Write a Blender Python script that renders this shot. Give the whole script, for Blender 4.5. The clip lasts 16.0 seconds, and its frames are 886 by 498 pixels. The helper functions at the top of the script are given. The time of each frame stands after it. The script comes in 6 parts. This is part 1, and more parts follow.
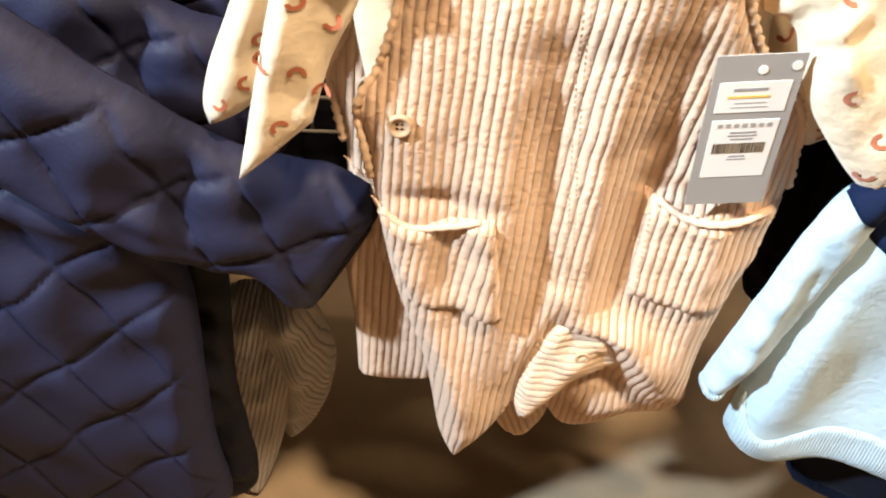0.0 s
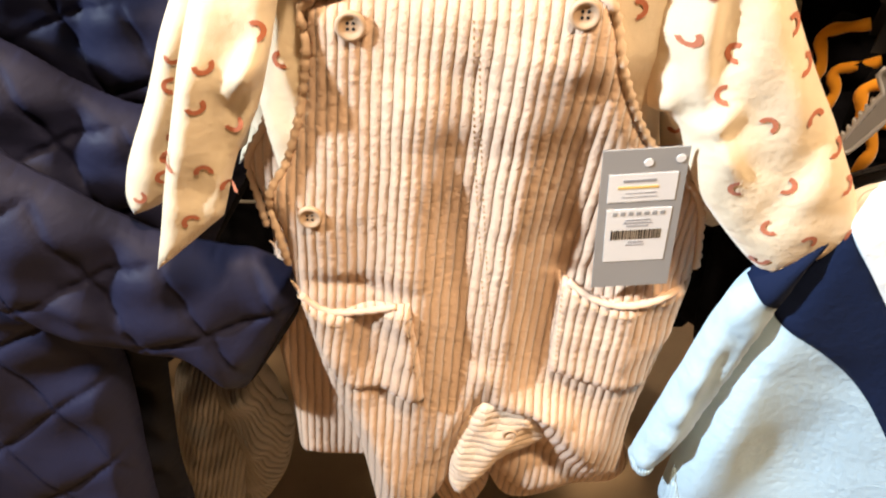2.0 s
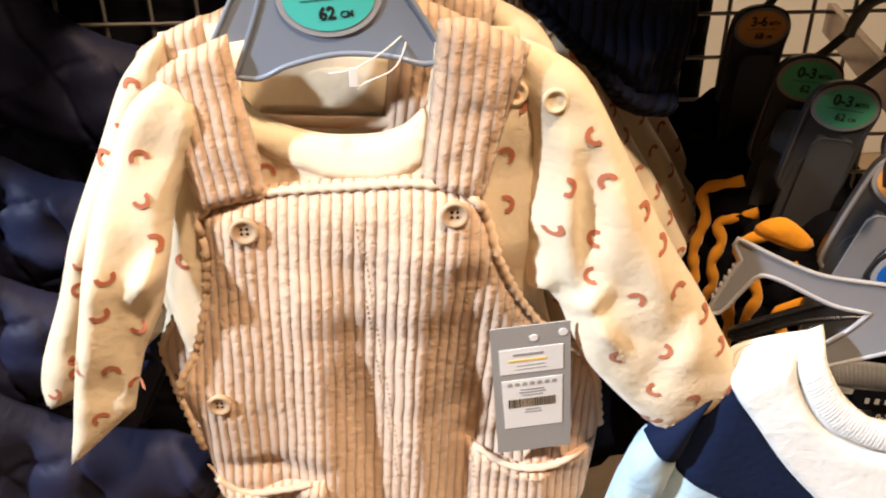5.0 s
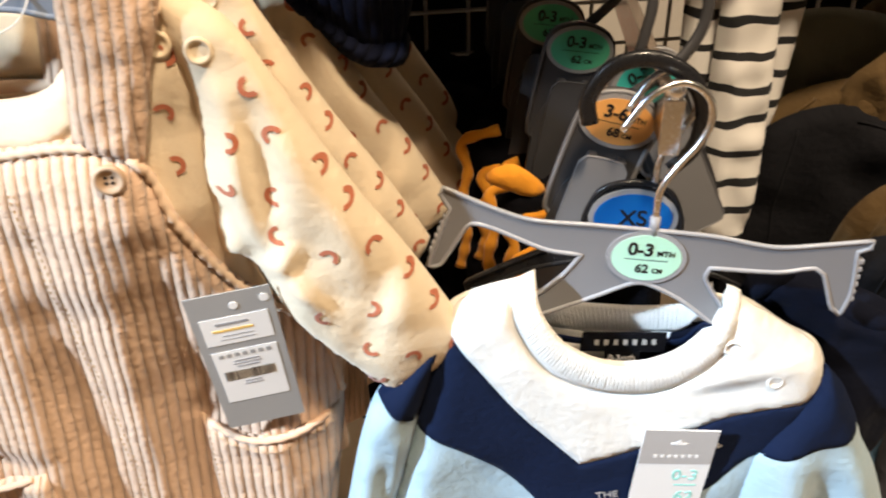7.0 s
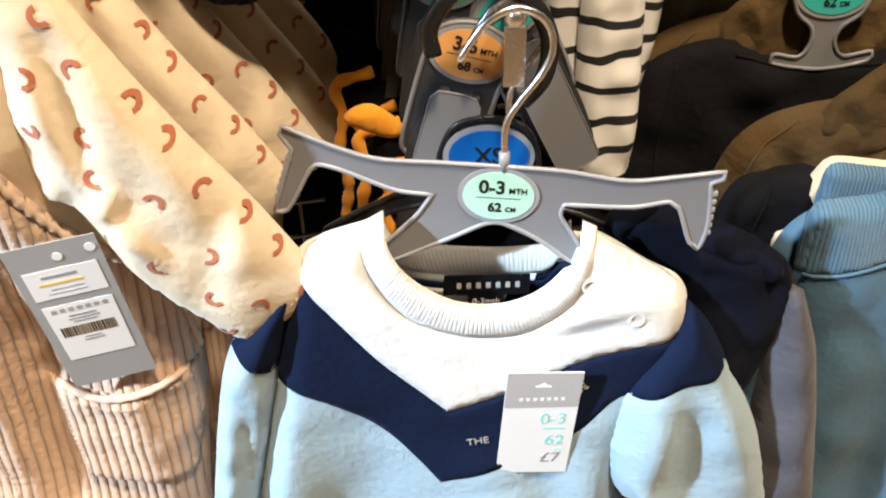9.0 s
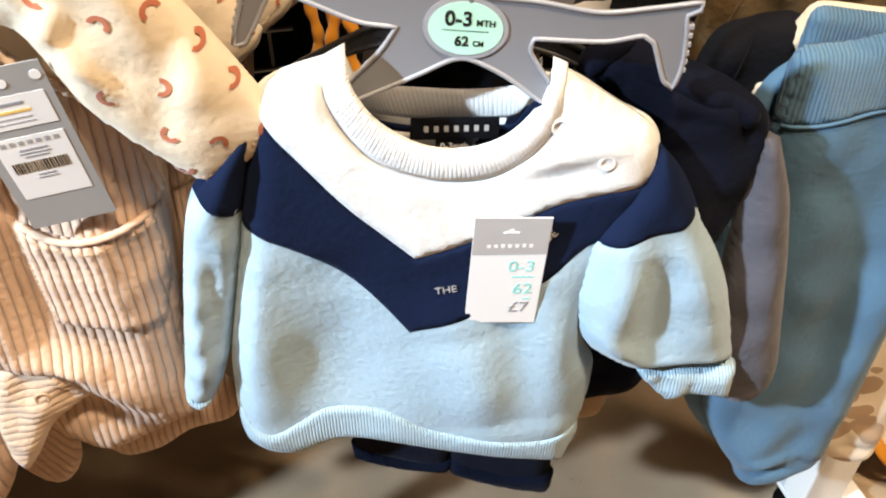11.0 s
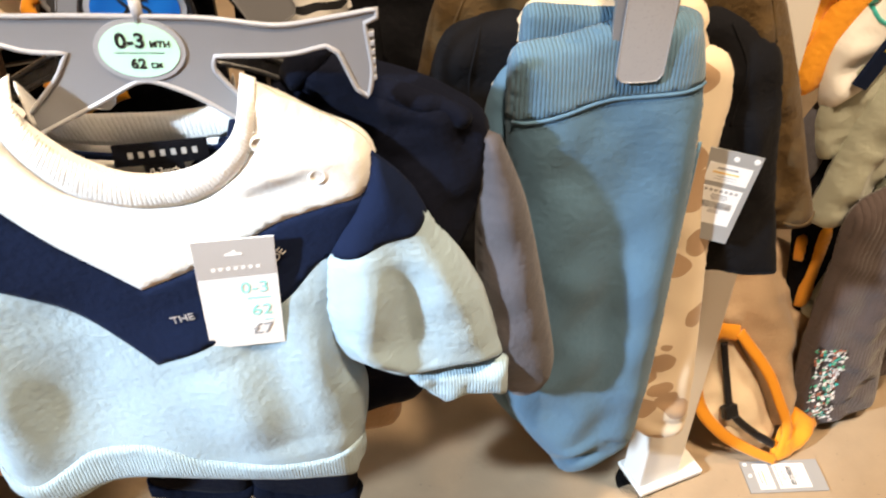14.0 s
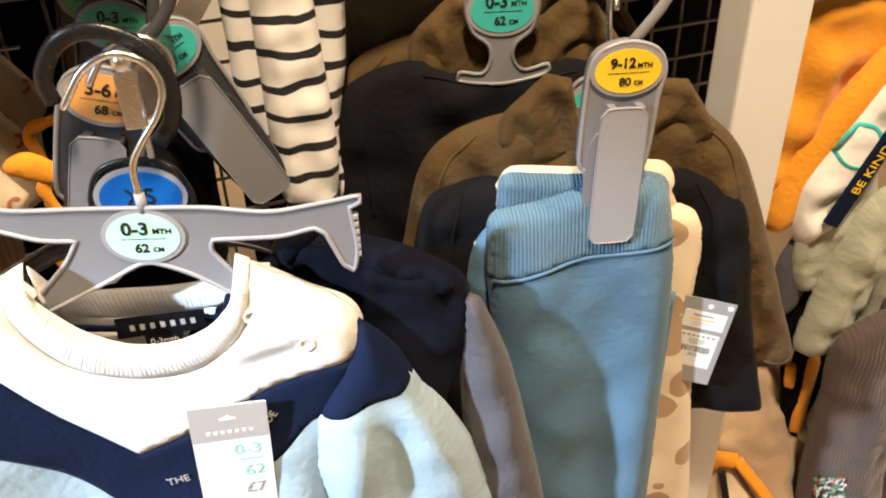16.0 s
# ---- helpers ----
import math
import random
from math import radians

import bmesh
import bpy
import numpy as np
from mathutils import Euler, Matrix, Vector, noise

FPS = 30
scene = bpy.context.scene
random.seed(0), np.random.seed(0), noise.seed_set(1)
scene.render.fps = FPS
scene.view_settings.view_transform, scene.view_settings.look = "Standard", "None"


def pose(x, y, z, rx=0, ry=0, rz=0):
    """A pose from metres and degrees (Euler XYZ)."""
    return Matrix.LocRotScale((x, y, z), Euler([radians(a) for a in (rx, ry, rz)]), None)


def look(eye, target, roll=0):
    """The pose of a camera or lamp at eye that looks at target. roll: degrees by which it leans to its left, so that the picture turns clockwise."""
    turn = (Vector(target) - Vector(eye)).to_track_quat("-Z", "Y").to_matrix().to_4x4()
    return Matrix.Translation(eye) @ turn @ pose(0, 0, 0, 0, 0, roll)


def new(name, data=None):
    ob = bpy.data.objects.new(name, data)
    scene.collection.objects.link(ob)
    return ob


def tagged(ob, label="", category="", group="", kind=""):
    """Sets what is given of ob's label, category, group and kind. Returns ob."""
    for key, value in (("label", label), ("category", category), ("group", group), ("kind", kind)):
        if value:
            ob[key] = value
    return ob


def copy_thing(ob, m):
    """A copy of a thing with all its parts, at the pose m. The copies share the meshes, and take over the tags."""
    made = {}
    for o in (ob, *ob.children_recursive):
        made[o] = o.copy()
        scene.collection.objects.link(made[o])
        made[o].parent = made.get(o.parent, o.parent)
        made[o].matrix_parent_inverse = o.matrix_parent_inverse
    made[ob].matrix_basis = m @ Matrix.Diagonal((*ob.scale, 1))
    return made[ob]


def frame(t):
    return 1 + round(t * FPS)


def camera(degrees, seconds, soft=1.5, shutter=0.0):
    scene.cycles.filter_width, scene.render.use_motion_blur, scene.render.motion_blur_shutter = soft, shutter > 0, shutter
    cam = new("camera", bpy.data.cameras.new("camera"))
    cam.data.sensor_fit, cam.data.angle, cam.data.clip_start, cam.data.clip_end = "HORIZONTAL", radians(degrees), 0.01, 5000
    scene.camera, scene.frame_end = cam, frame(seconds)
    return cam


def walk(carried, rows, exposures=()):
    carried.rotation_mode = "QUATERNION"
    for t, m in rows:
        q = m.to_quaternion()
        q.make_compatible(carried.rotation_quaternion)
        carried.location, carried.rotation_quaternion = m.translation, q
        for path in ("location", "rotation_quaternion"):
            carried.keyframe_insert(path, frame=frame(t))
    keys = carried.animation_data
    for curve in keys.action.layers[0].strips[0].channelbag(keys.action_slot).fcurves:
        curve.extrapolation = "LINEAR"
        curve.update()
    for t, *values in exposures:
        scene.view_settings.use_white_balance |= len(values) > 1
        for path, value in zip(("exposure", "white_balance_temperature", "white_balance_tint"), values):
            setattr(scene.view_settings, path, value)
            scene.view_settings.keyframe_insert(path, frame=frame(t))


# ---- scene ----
cam = camera(57.6, 16.0, soft=2.0, shutter=0.4)
METRES, EYE, TILT, LEAN, TURN = 0.6, 0.99, -40.0, -2.5, 0.0
ROWS = [
    (0.0, 0.0, 0.0, 0.0, -0.0, 0.0, -0.0),
    (0.5, 0.04, -0.0046, -0.0032, 0.07, 0.77, 0.14),
    (1.0, 0.0695, -0.0106, 0.0034, 0.13, 1.36, 0.35),
    (1.5, 0.0877, -0.0154, 0.0199, 0.19, 1.75, 0.55),
    (2.0, 0.1044, -0.0251, 0.0407, 0.28, 3.44, 0.81),
    (2.5, 0.1174, -0.0342, 0.0545, 0.07, 6.3, 1.15),
    (3.0, 0.1276, -0.0529, 0.073, -0.04, 8.85, 1.55),
    (5.5, 0.2296, -0.0817, 0.0989, -1.82, 11.57, 5.63),
    (6.0, 0.2921, -0.0752, 0.0917, -1.45, 10.78, 6.95),
    (6.5, 0.3517, -0.0654, 0.0789, -3.2, 9.94, 8.29),
    (7.0, 0.4136, -0.0561, 0.0673, -6.44, 8.95, 9.61),
    (7.5, 0.4593, -0.0491, 0.0602, -7.85, 8.36, 10.5),
    (8.0, 0.4986, -0.045, 0.056, -8.75, 7.73, 11.22),
    (8.5, 0.5201, -0.0417, 0.0446, -8.97, 7.07, 11.45),
    (9.0, 0.5344, -0.034, 0.0281, -8.76, 5.92, 11.5),
    (11.5, 0.5687, -0.0146, -0.0547, -9.61, -2.2, 11.41),
    (12.0, 0.6095, -0.0184, -0.0732, -11.04, -2.58, 12.5),
    (12.5, 0.6547, -0.0188, -0.0854, -10.8, -2.13, 13.72),
    (13.0, 0.6983, -0.0247, -0.0886, -11.07, -2.13, 14.97),
    (13.5, 0.7286, -0.0315, -0.0887, -13.38, -2.69, 15.64),
    (14.0, 0.7547, -0.0408, -0.0756, -15.84, -2.46, 16.34),
    (14.5, 0.7722, -0.0583, -0.0633, -16.61, -0.37, 16.82),
    (15.0, 0.7814, -0.0792, -0.0529, -16.26, 2.24, 17.16),
    (15.5, 0.7821, -0.0935, -0.0389, -15.88, 4.3, 17.32),
    (16.0, 0.7822, -0.1062, -0.0228, -15.33, 5.21, 17.44),
]
walk(cam, [(t, pose(0, 0, EYE, TILT, LEAN, TURN) @ pose(METRES * x, METRES * y, METRES * z, 90 + pitch, roll, yaw)) for t, x, y, z, yaw, pitch, roll in ROWS],
     ((0.0, -0.06, 6550, 9), (1.5, -0.22, 6700, 10), (3.0, -0.42, 7000, 14), (5.5, -0.51, 6500, 13), (7.0, -0.48, 6100, 8), (9.0, -0.36, 6000, 7), (12.0, -0.31, 6300, 10), (14.0, -0.06, 6400, 10), (16.0, -0.02, 6250, 9)))

# ---- world, lamps, exposure ----
world = bpy.data.worlds.new("shop_air")
scene.world = world
world.use_nodes = True
world.node_tree.nodes["Background"].inputs[0].default_value = (1.0, 0.86, 0.68, 1)
world.node_tree.nodes["Background"].inputs[1].default_value = 0.012


def lamp(name, kind, at, to, power, colour, size=0.2, cone=60, blend=0.5):
    data = bpy.data.lights.new(name, kind)
    data.energy, data.color = power, colour
    if kind == "AREA":
        data.shape, data.size = "DISK", size
    else:
        data.shadow_soft_size = size
        data.spot_size, data.spot_blend = radians(cone), blend
    ob = new(name, data)
    ob.matrix_world = look(at, to)
    return ob


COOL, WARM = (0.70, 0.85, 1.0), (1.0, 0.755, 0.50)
lamp("ceiling_light_warm", "AREA", (0.40, -0.40, 2.9), (0.45, 0.40, 0.6), 110, WARM, 0.22)
lamp("ceiling_light_warm", "AREA", (1.7, -0.25, 2.9), (1.05, 0.5, 0.4), 42, WARM, 0.22)
# Unseen narrow beams added to set where the cool left-hand light falls.
lamp("added_cool_beam", "SPOT", (-1.55, -0.14, 1.90), (-0.02, 0.46, 0.62), 450, COOL, 0.05, 25, 0.5)
lamp("added_cool_beam", "SPOT", (-1.50, -0.14, 1.90), (0.50, 0.39, 0.50), 300, COOL, 0.05, 11.5, 0.6)
lamp("added_cool_beam", "SPOT", (-1.45, -0.14, 1.95), (0.92, 0.42, 0.56), 430, COOL, 0.05, 8, 0.9)
lamp("ceiling_light_far", "AREA", (0.9, 2.0, 2.7), (1.0, 2.6, 0.9), 22, WARM, 0.5)


# ---- materials ----
def mat(name):
    m = bpy.data.materials.new(name)
    m.use_nodes = True
    return m, m.node_tree.nodes, m.node_tree.links, m.node_tree.nodes["Principled BSDF"]


def math_node(n, l, op, a, b=None):
    k = n.new("ShaderNodeMath")
    k.operation = op
    for i, v in enumerate((a, b)):
        if v is None:
            continue
        if isinstance(v, (int, float)):
            k.inputs[i].default_value = v
        else:
            l.new(v, k.inputs[i])
    return k.outputs[0]


def noise_node(n, l, where, scale, detail=3.0):
    k = n.new("ShaderNodeTexNoise")
    k.inputs["Scale"].default_value, k.inputs["Detail"].default_value = scale, detail
    l.new(where, k.inputs["Vector"])
    return k.outputs["Fac"]


def mix_node(n, l, fac, a, b):
    k = n.new("ShaderNodeMix")
    k.data_type = "RGBA"
    for sock, v in ((k.inputs[0], fac), (k.inputs[6], a), (k.inputs[7], b)):
        if isinstance(v, (int, float)):
            sock.default_value = v
        elif isinstance(v, tuple):
            sock.default_value = (*v, 1)
        else:
            l.new(v, sock)
    return k.outputs[2]


def bump(n, l, height, distance, after=None, strength=1.0):
    k = n.new("ShaderNodeBump")
    k.inputs["Distance"].default_value, k.inputs["Strength"].default_value = distance, strength
    l.new(height, k.inputs["Height"])
    if after is not None:
        l.new(after, k.inputs["Normal"])
    return k.outputs[0]


def fabric(name, colour, other=None, pitch=0.0, depth=0.0006, groove=0.6, wobble=0.0015, grain=900, fuzz=0.0004, rough=0.9, sheen=0.25, vary=0.25):
    """Woven, knitted or ribbed cloth. pitch: metres from rib to rib along the cloth's width."""
    m, n, l, b = mat(name)
    uv = n.new("ShaderNodeTexCoord").outputs["UV"]
    big = noise_node(n, l, uv, 14, 4)
    fine = noise_node(n, l, uv, grain, 2)
    mid = noise_node(n, l, uv, 160, 3)
    dark = tuple(c * (1 - vary) for c in (other or colour))
    col = mix_node(n, l, math_node(n, l, "MULTIPLY", big, 0.8), colour, dark)
    col = mix_node(n, l, math_node(n, l, "MULTIPLY", fine, 0.45), col, tuple(c * 0.62 for c in colour))
    normal = bump(n, l, fine, fuzz)
    normal = bump(n, l, mid, fuzz * 2.5, normal)
    normal = bump(n, l, noise_node(n, l, uv, 24, 3), 0.0008, normal)
    if pitch:
        sep = n.new("ShaderNodeSeparateXYZ")
        l.new(uv, sep.inputs[0])
        wob = math_node(n, l, "MULTIPLY", math_node(n, l, "SUBTRACT", noise_node(n, l, uv, 26, 2), 0.5), wobble * 2)
        wave = math_node(n, l, "SINE", math_node(n, l, "MULTIPLY", math_node(n, l, "ADD", sep.outputs[0], wob), 2 * math.pi / pitch))
        h = math_node(n, l, "POWER", math_node(n, l, "ABSOLUTE", math_node(n, l, "MULTIPLY_ADD", wave, 0.5)), 0.28)
        k = h.node.inputs[0].links[0].from_node.inputs[0].links[0].from_node
        k.inputs[2].default_value = 0.5
        h2 = math_node(n, l, "ADD", h, math_node(n, l, "MULTIPLY", mid, 0.22))
        normal = bump(n, l, h2, depth, normal)
        # Rib grooves coloured darker: lower pile plus some shade put into the colour.
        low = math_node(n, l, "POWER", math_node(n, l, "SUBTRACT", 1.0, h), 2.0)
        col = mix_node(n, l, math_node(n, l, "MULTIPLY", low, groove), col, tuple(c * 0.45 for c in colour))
    l.new(col, b.inputs["Base Color"])
    l.new(normal, b.inputs["Normal"])
    b.inputs["Roughness"].default_value = rough
    b.inputs["Sheen Weight"].default_value = sheen
    b.inputs["Sheen Roughness"].default_value = 0.4
    b.inputs["Specular IOR Level"].default_value = 0.06 if max(colour) < 0.1 and rough > 0.8 else 0.2
    return m


def plain(name, colour, rough=0.45, metal=0.0, scratch=0.12, relief=0.00006, scale=60):
    """Plastic, paper, paint or metal with light wear."""
    m, n, l, b = mat(name)
    at = n.new("ShaderNodeTexCoord").outputs["Object"]
    a, c = noise_node(n, l, at, scale, 4), noise_node(n, l, at, scale * 9, 2)
    l.new(mix_node(n, l, math_node(n, l, "MULTIPLY", a, scratch * 2), colour, tuple(x * 0.7 for x in colour)), b.inputs["Base Color"])
    l.new(math_node(n, l, "MULTIPLY_ADD", c, 0.2), b.inputs["Roughness"])
    b.inputs["Roughness"].links[0].from_node.inputs[2].default_value = max(0.02, rough - 0.1)
    l.new(bump(n, l, c, relief), b.inputs["Normal"])
    b.inputs["Metallic"].default_value = metal
    return m


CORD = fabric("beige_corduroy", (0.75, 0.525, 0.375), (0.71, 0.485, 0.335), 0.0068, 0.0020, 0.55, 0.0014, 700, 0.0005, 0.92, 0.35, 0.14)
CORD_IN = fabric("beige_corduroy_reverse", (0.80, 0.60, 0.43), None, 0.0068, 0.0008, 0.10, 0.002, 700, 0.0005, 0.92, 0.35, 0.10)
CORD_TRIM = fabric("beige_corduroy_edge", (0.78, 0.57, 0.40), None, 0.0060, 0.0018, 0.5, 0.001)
CREAM = fabric("cream_jersey", (0.83, 0.69, 0.50), (0.81, 0.66, 0.46), 0, grain=1500, fuzz=0.00025, vary=0.08)
RUST = fabric("rust_print", (0.52, 0.17, 0.09), None, 0, grain=1500, fuzz=0.0002)
WHITE = fabric("white_sweat", (0.82, 0.80, 0.76), None, 0, grain=1400, fuzz=0.0003, vary=0.06)
WHITE_RIB = fabric("white_rib", (0.83, 0.81, 0.77), None, 0.0030, 0.0003, 0.10, 0.0002, vary=0.06)
NAVY = fabric("navy_sweat", (0.008, 0.014, 0.040), None, 0, grain=1400, fuzz=0.0003, sheen=0.015)
NAVY_DARK = fabric("dark_navy_sweat", (0.006, 0.0075, 0.016), None, 0, grain=1200, fuzz=0.0004, sheen=0.03)
SKY = fabric("pale_blue_sweat", (0.385, 0.515, 0.60), (0.365, 0.49, 0.575), 0, grain=1500, fuzz=0.0004, vary=0.07)
SKY_RIB = fabric("pale_blue_rib", (0.39, 0.525, 0.61), None, 0.0026, 0.0006, 0.28, 0.0002, vary=0.07)
GREY = fabric("slate_sweat", (0.10, 0.095, 0.11), None, 0, grain=1300, fuzz=0.0005, sheen=0.15)
STEEL = fabric("steel_blue_fleece", (0.105, 0.205, 0.315), (0.10, 0.19, 0.29), 0, grain=1300, fuzz=0.0003, vary=0.16, sheen=0.12)
STEEL_RIB = fabric("steel_blue_rib", (0.125, 0.235, 0.345), None, 0.0030, 0.0009, 0.4, 0.0003)
OLIVE = fabric("olive_fleece", (0.108, 0.066, 0.025), (0.084, 0.052, 0.020), 0, grain=1000, fuzz=0.0006, sheen=0.08)
DULL_SAGE = fabric("dull_sage_jersey", (0.20, 0.195, 0.145), None, 0, grain=1300, fuzz=0.0005)
SAGE = fabric("sage_sweat", (0.42, 0.43, 0.34), None, 0, grain=1300, fuzz=0.0005)
CHAR = fabric("charcoal_jersey", (0.010, 0.010, 0.012), None, 0, grain=1100, fuzz=0.0005, sheen=0.02)
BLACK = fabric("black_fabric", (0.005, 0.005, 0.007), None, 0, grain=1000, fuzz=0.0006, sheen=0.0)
KNIT_NAVY = fabric("navy_chunky_knit", (0.008, 0.010, 0.024), None, 0.009, 0.003, 0.5, 0.002, 400, sheen=0.05)
KNIT_TAUPE = fabric("taupe_knit", (0.60, 0.53, 0.45), (0.42, 0.38, 0.34), 0.0062, 0.003, 0.6, 0.001, 300, vary=0.35)
ORANGE = fabric("orange_fleece", (0.86, 0.36, 0.025), (0.78, 0.28, 0.02), 0, grain=1200, fuzz=0.0005)
TAN = fabric("tan_fabric", (0.58, 0.42, 0.27), (0.5, 0.33, 0.2), 0, grain=900, fuzz=0.0006)
BROWN = fabric("brown_grey_fabric", (0.10, 0.075, 0.07), None, 0.006, 0.0008, 0.3)
COAT = fabric("navy_shell", (0.018, 0.019, 0.047), None, 0, grain=500, fuzz=0.00015, rough=0.60, sheen=0.0)
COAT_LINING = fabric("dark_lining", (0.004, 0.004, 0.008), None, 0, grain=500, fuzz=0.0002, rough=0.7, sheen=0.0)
HANGER = plain("grey_plastic", (0.22, 0.22, 0.235), 0.38, 0, 0.1)
HANGER_RIM = plain("grey_plastic_rim", (0.33, 0.33, 0.35), 0.3, 0, 0.08)
# HANGER darkened for clips deep on the rail; the shade is in the colour.
HANGER_SHADE = plain("grey_plastic_in_shade", (0.045, 0.045, 0.05), 0.38, 0, 0.1)
ARM = plain("brown_bar", (0.30, 0.22, 0.16), 0.22, 0.9, 0.1)
HANGER_BLUE = plain("blue_grey_plastic", (0.20, 0.235, 0.30), 0.35, 0, 0.1)
HANGER_BLACK = plain("black_plastic", (0.012, 0.012, 0.014), 0.3)
CHROME = plain("chrome", (0.94, 0.94, 0.95), 0.24, 1.0, 0.05, 0.00002)
MINT = plain("mint_sticker", (0.50, 0.84, 0.66), 0.5)
TEAL = plain("teal_sticker", (0.06, 0.50, 0.46), 0.45)
GREEN = plain("green_sticker", (0.10, 0.50, 0.30), 0.45)
AMBER = plain("orange_sticker", (0.85, 0.42, 0.12), 0.45)
YELLOW = plain("yellow_sticker", (0.95, 0.66, 0.03), 0.45)
BLUE = plain("blue_sticker", (0.008, 0.13, 0.48), 0.4)
INK = plain("black_ink", (0.01, 0.01, 0.012), 0.5)
TAG_GREY = plain("grey_card", (0.34, 0.335, 0.33), 0.6, scale=40)
TAG_DARK = plain("grey_print", (0.46, 0.44, 0.43), 0.6)
TAG_WHITE = plain("white_card", (0.84, 0.83, 0.82), 0.55, scratch=0.05)
INK_MINT = plain("mint_ink", (0.30, 0.74, 0.68), 0.5)
INK_GREY = plain("grey_ink", (0.32, 0.32, 0.34), 0.5)
INK_GOLD = plain("gold_ink", (0.85, 0.55, 0.15), 0.5)
BUTTON = plain("beige_button", (0.50, 0.345, 0.225), 0.55, scale=200)
SNAP = plain("white_snap", (0.80, 0.76, 0.68), 0.3)
THREAD = plain("thread", (0.60, 0.42, 0.25), 0.9)
POST = plain("white_powder_coat", (0.80, 0.78, 0.74), 0.35, scratch=0.06)
WIRE = plain("white_wire", (0.24, 0.22, 0.20), 0.35)
CLEAR = plain("clear_plastic", (0.80, 0.80, 0.80), 0.15)
WALL = plain("white_wall_paint", (0.78, 0.75, 0.70), 0.7, scale=6)
# The ceiling is unseen; its dark tone only keeps bounced light down.
CEILING = plain("low_bounce_ceiling", (0.16, 0.15, 0.14), 0.8, scale=6)
RED = plain("red_panel", (0.75, 0.03, 0.03), 0.4)


def floor_material():
    m, n, l, b = mat("sealed_concrete")
    at = n.new("ShaderNodeTexCoord").outputs["Object"]
    a, c, d = noise_node(n, l, at, 2.2, 6), noise_node(n, l, at, 14, 6), noise_node(n, l, at, 160, 3)
    col = mix_node(n, l, a, (0.56, 0.41, 0.26), (0.40, 0.295, 0.19))
    col = mix_node(n, l, math_node(n, l, "MULTIPLY", c, 0.8), col, (0.24, 0.175, 0.115))
    col = mix_node(n, l, math_node(n, l, "GREATER_THAN", d, 0.72), col, (0.2, 0.16, 0.12))
    l.new(col, b.inputs["Base Color"])
    l.new(bump(n, l, d, 0.0003), b.inputs["Normal"])
    b.inputs["Roughness"].default_value = 0.42
    return m


FLOOR = floor_material()


def blotch_material(name, ground, spot, scale):
    """Cream cloth printed with large soft animal spots."""
    m, n, l, b = mat(name)
    uv = n.new("ShaderNodeTexCoord").outputs["UV"]
    warp = n.new("ShaderNodeTexNoise")
    warp.inputs["Scale"].default_value = 18
    l.new(uv, warp.inputs["Vector"])
    add = n.new("ShaderNodeVectorMath")
    add.operation = "MULTIPLY_ADD"
    l.new(warp.outputs["Color"], add.inputs[0])
    add.inputs[1].default_value = (0.03, 0.03, 0)
    l.new(uv, add.inputs[2])
    v = n.new("ShaderNodeTexVoronoi")
    v.inputs["Scale"].default_value = scale
    l.new(add.outputs[0], v.inputs["Vector"])
    mask = math_node(n, l, "LESS_THAN", v.outputs["Distance"], 0.43)
    fine = noise_node(n, l, uv, 1200, 2)
    col = mix_node(n, l, mask, ground, spot)
    col = mix_node(n, l, math_node(n, l, "MULTIPLY", fine, 0.3), col, tuple(c * 0.6 for c in ground))
    l.new(col, b.inputs["Base Color"])
    l.new(bump(n, l, fine, 0.0004), b.inputs["Normal"])
    b.inputs["Roughness"].default_value = 0.9
    b.inputs["Sheen Weight"].default_value = 0.2
    return m


ANIMAL = blotch_material("cream_animal_print", (0.80, 0.66, 0.47), (0.40, 0.24, 0.12), 26)


def stripe_material():
    m, n, l, b = mat("white_black_stripe")
    uv = n.new("ShaderNodeTexCoord").outputs["UV"]
    sep = n.new("ShaderNodeSeparateXYZ")
    l.new(uv, sep.inputs[0])
    sag = math_node(n, l, "MULTIPLY", math_node(n, l, "SUBTRACT", noise_node(n, l, uv, 30, 1), 0.5), 0.012)
    f = math_node(n, l, "FRACT", math_node(n, l, "MULTIPLY", math_node(n, l, "ADD", sep.outputs[1], sag), 1 / 0.0262))
    mask = math_node(n, l, "LESS_THAN", f, 0.26)
    fine = noise_node(n, l, uv, 1300, 2)
    l.new(mix_node(n, l, mask, (0.80, 0.77, 0.73), (0.012, 0.012, 0.014)), b.inputs["Base Color"])
    l.new(bump(n, l, fine, 0.0004), b.inputs["Normal"])
    b.inputs["Roughness"].default_value = 0.9
    return m


STRIPE = stripe_material()


# ---- building helpers ----
from mathutils import geometry


def thing(name, label, category, m=None, group="", kind=""):
    ob = new(name)
    ob.empty_display_size = 0.02
    if m is not None:
        ob.matrix_basis = m
    return tagged(ob, label, category, group, kind)


def link(name, mesh, material, parent=None, label="", smooth=True):
    mesh.materials.append(material)
    if smooth:
        mesh.shade_smooth()
    ob = new(name, mesh)
    if parent is not None:
        ob.parent = parent
    return tagged(ob, label)


def part(name, bm, material, parent=None, label="", smooth=True):
    mesh = bpy.data.meshes.new(name)
    bmesh.ops.recalc_face_normals(bm, faces=bm.faces)
    bm.to_mesh(mesh)
    bm.free()
    return link(name, mesh, material, parent, label, smooth)


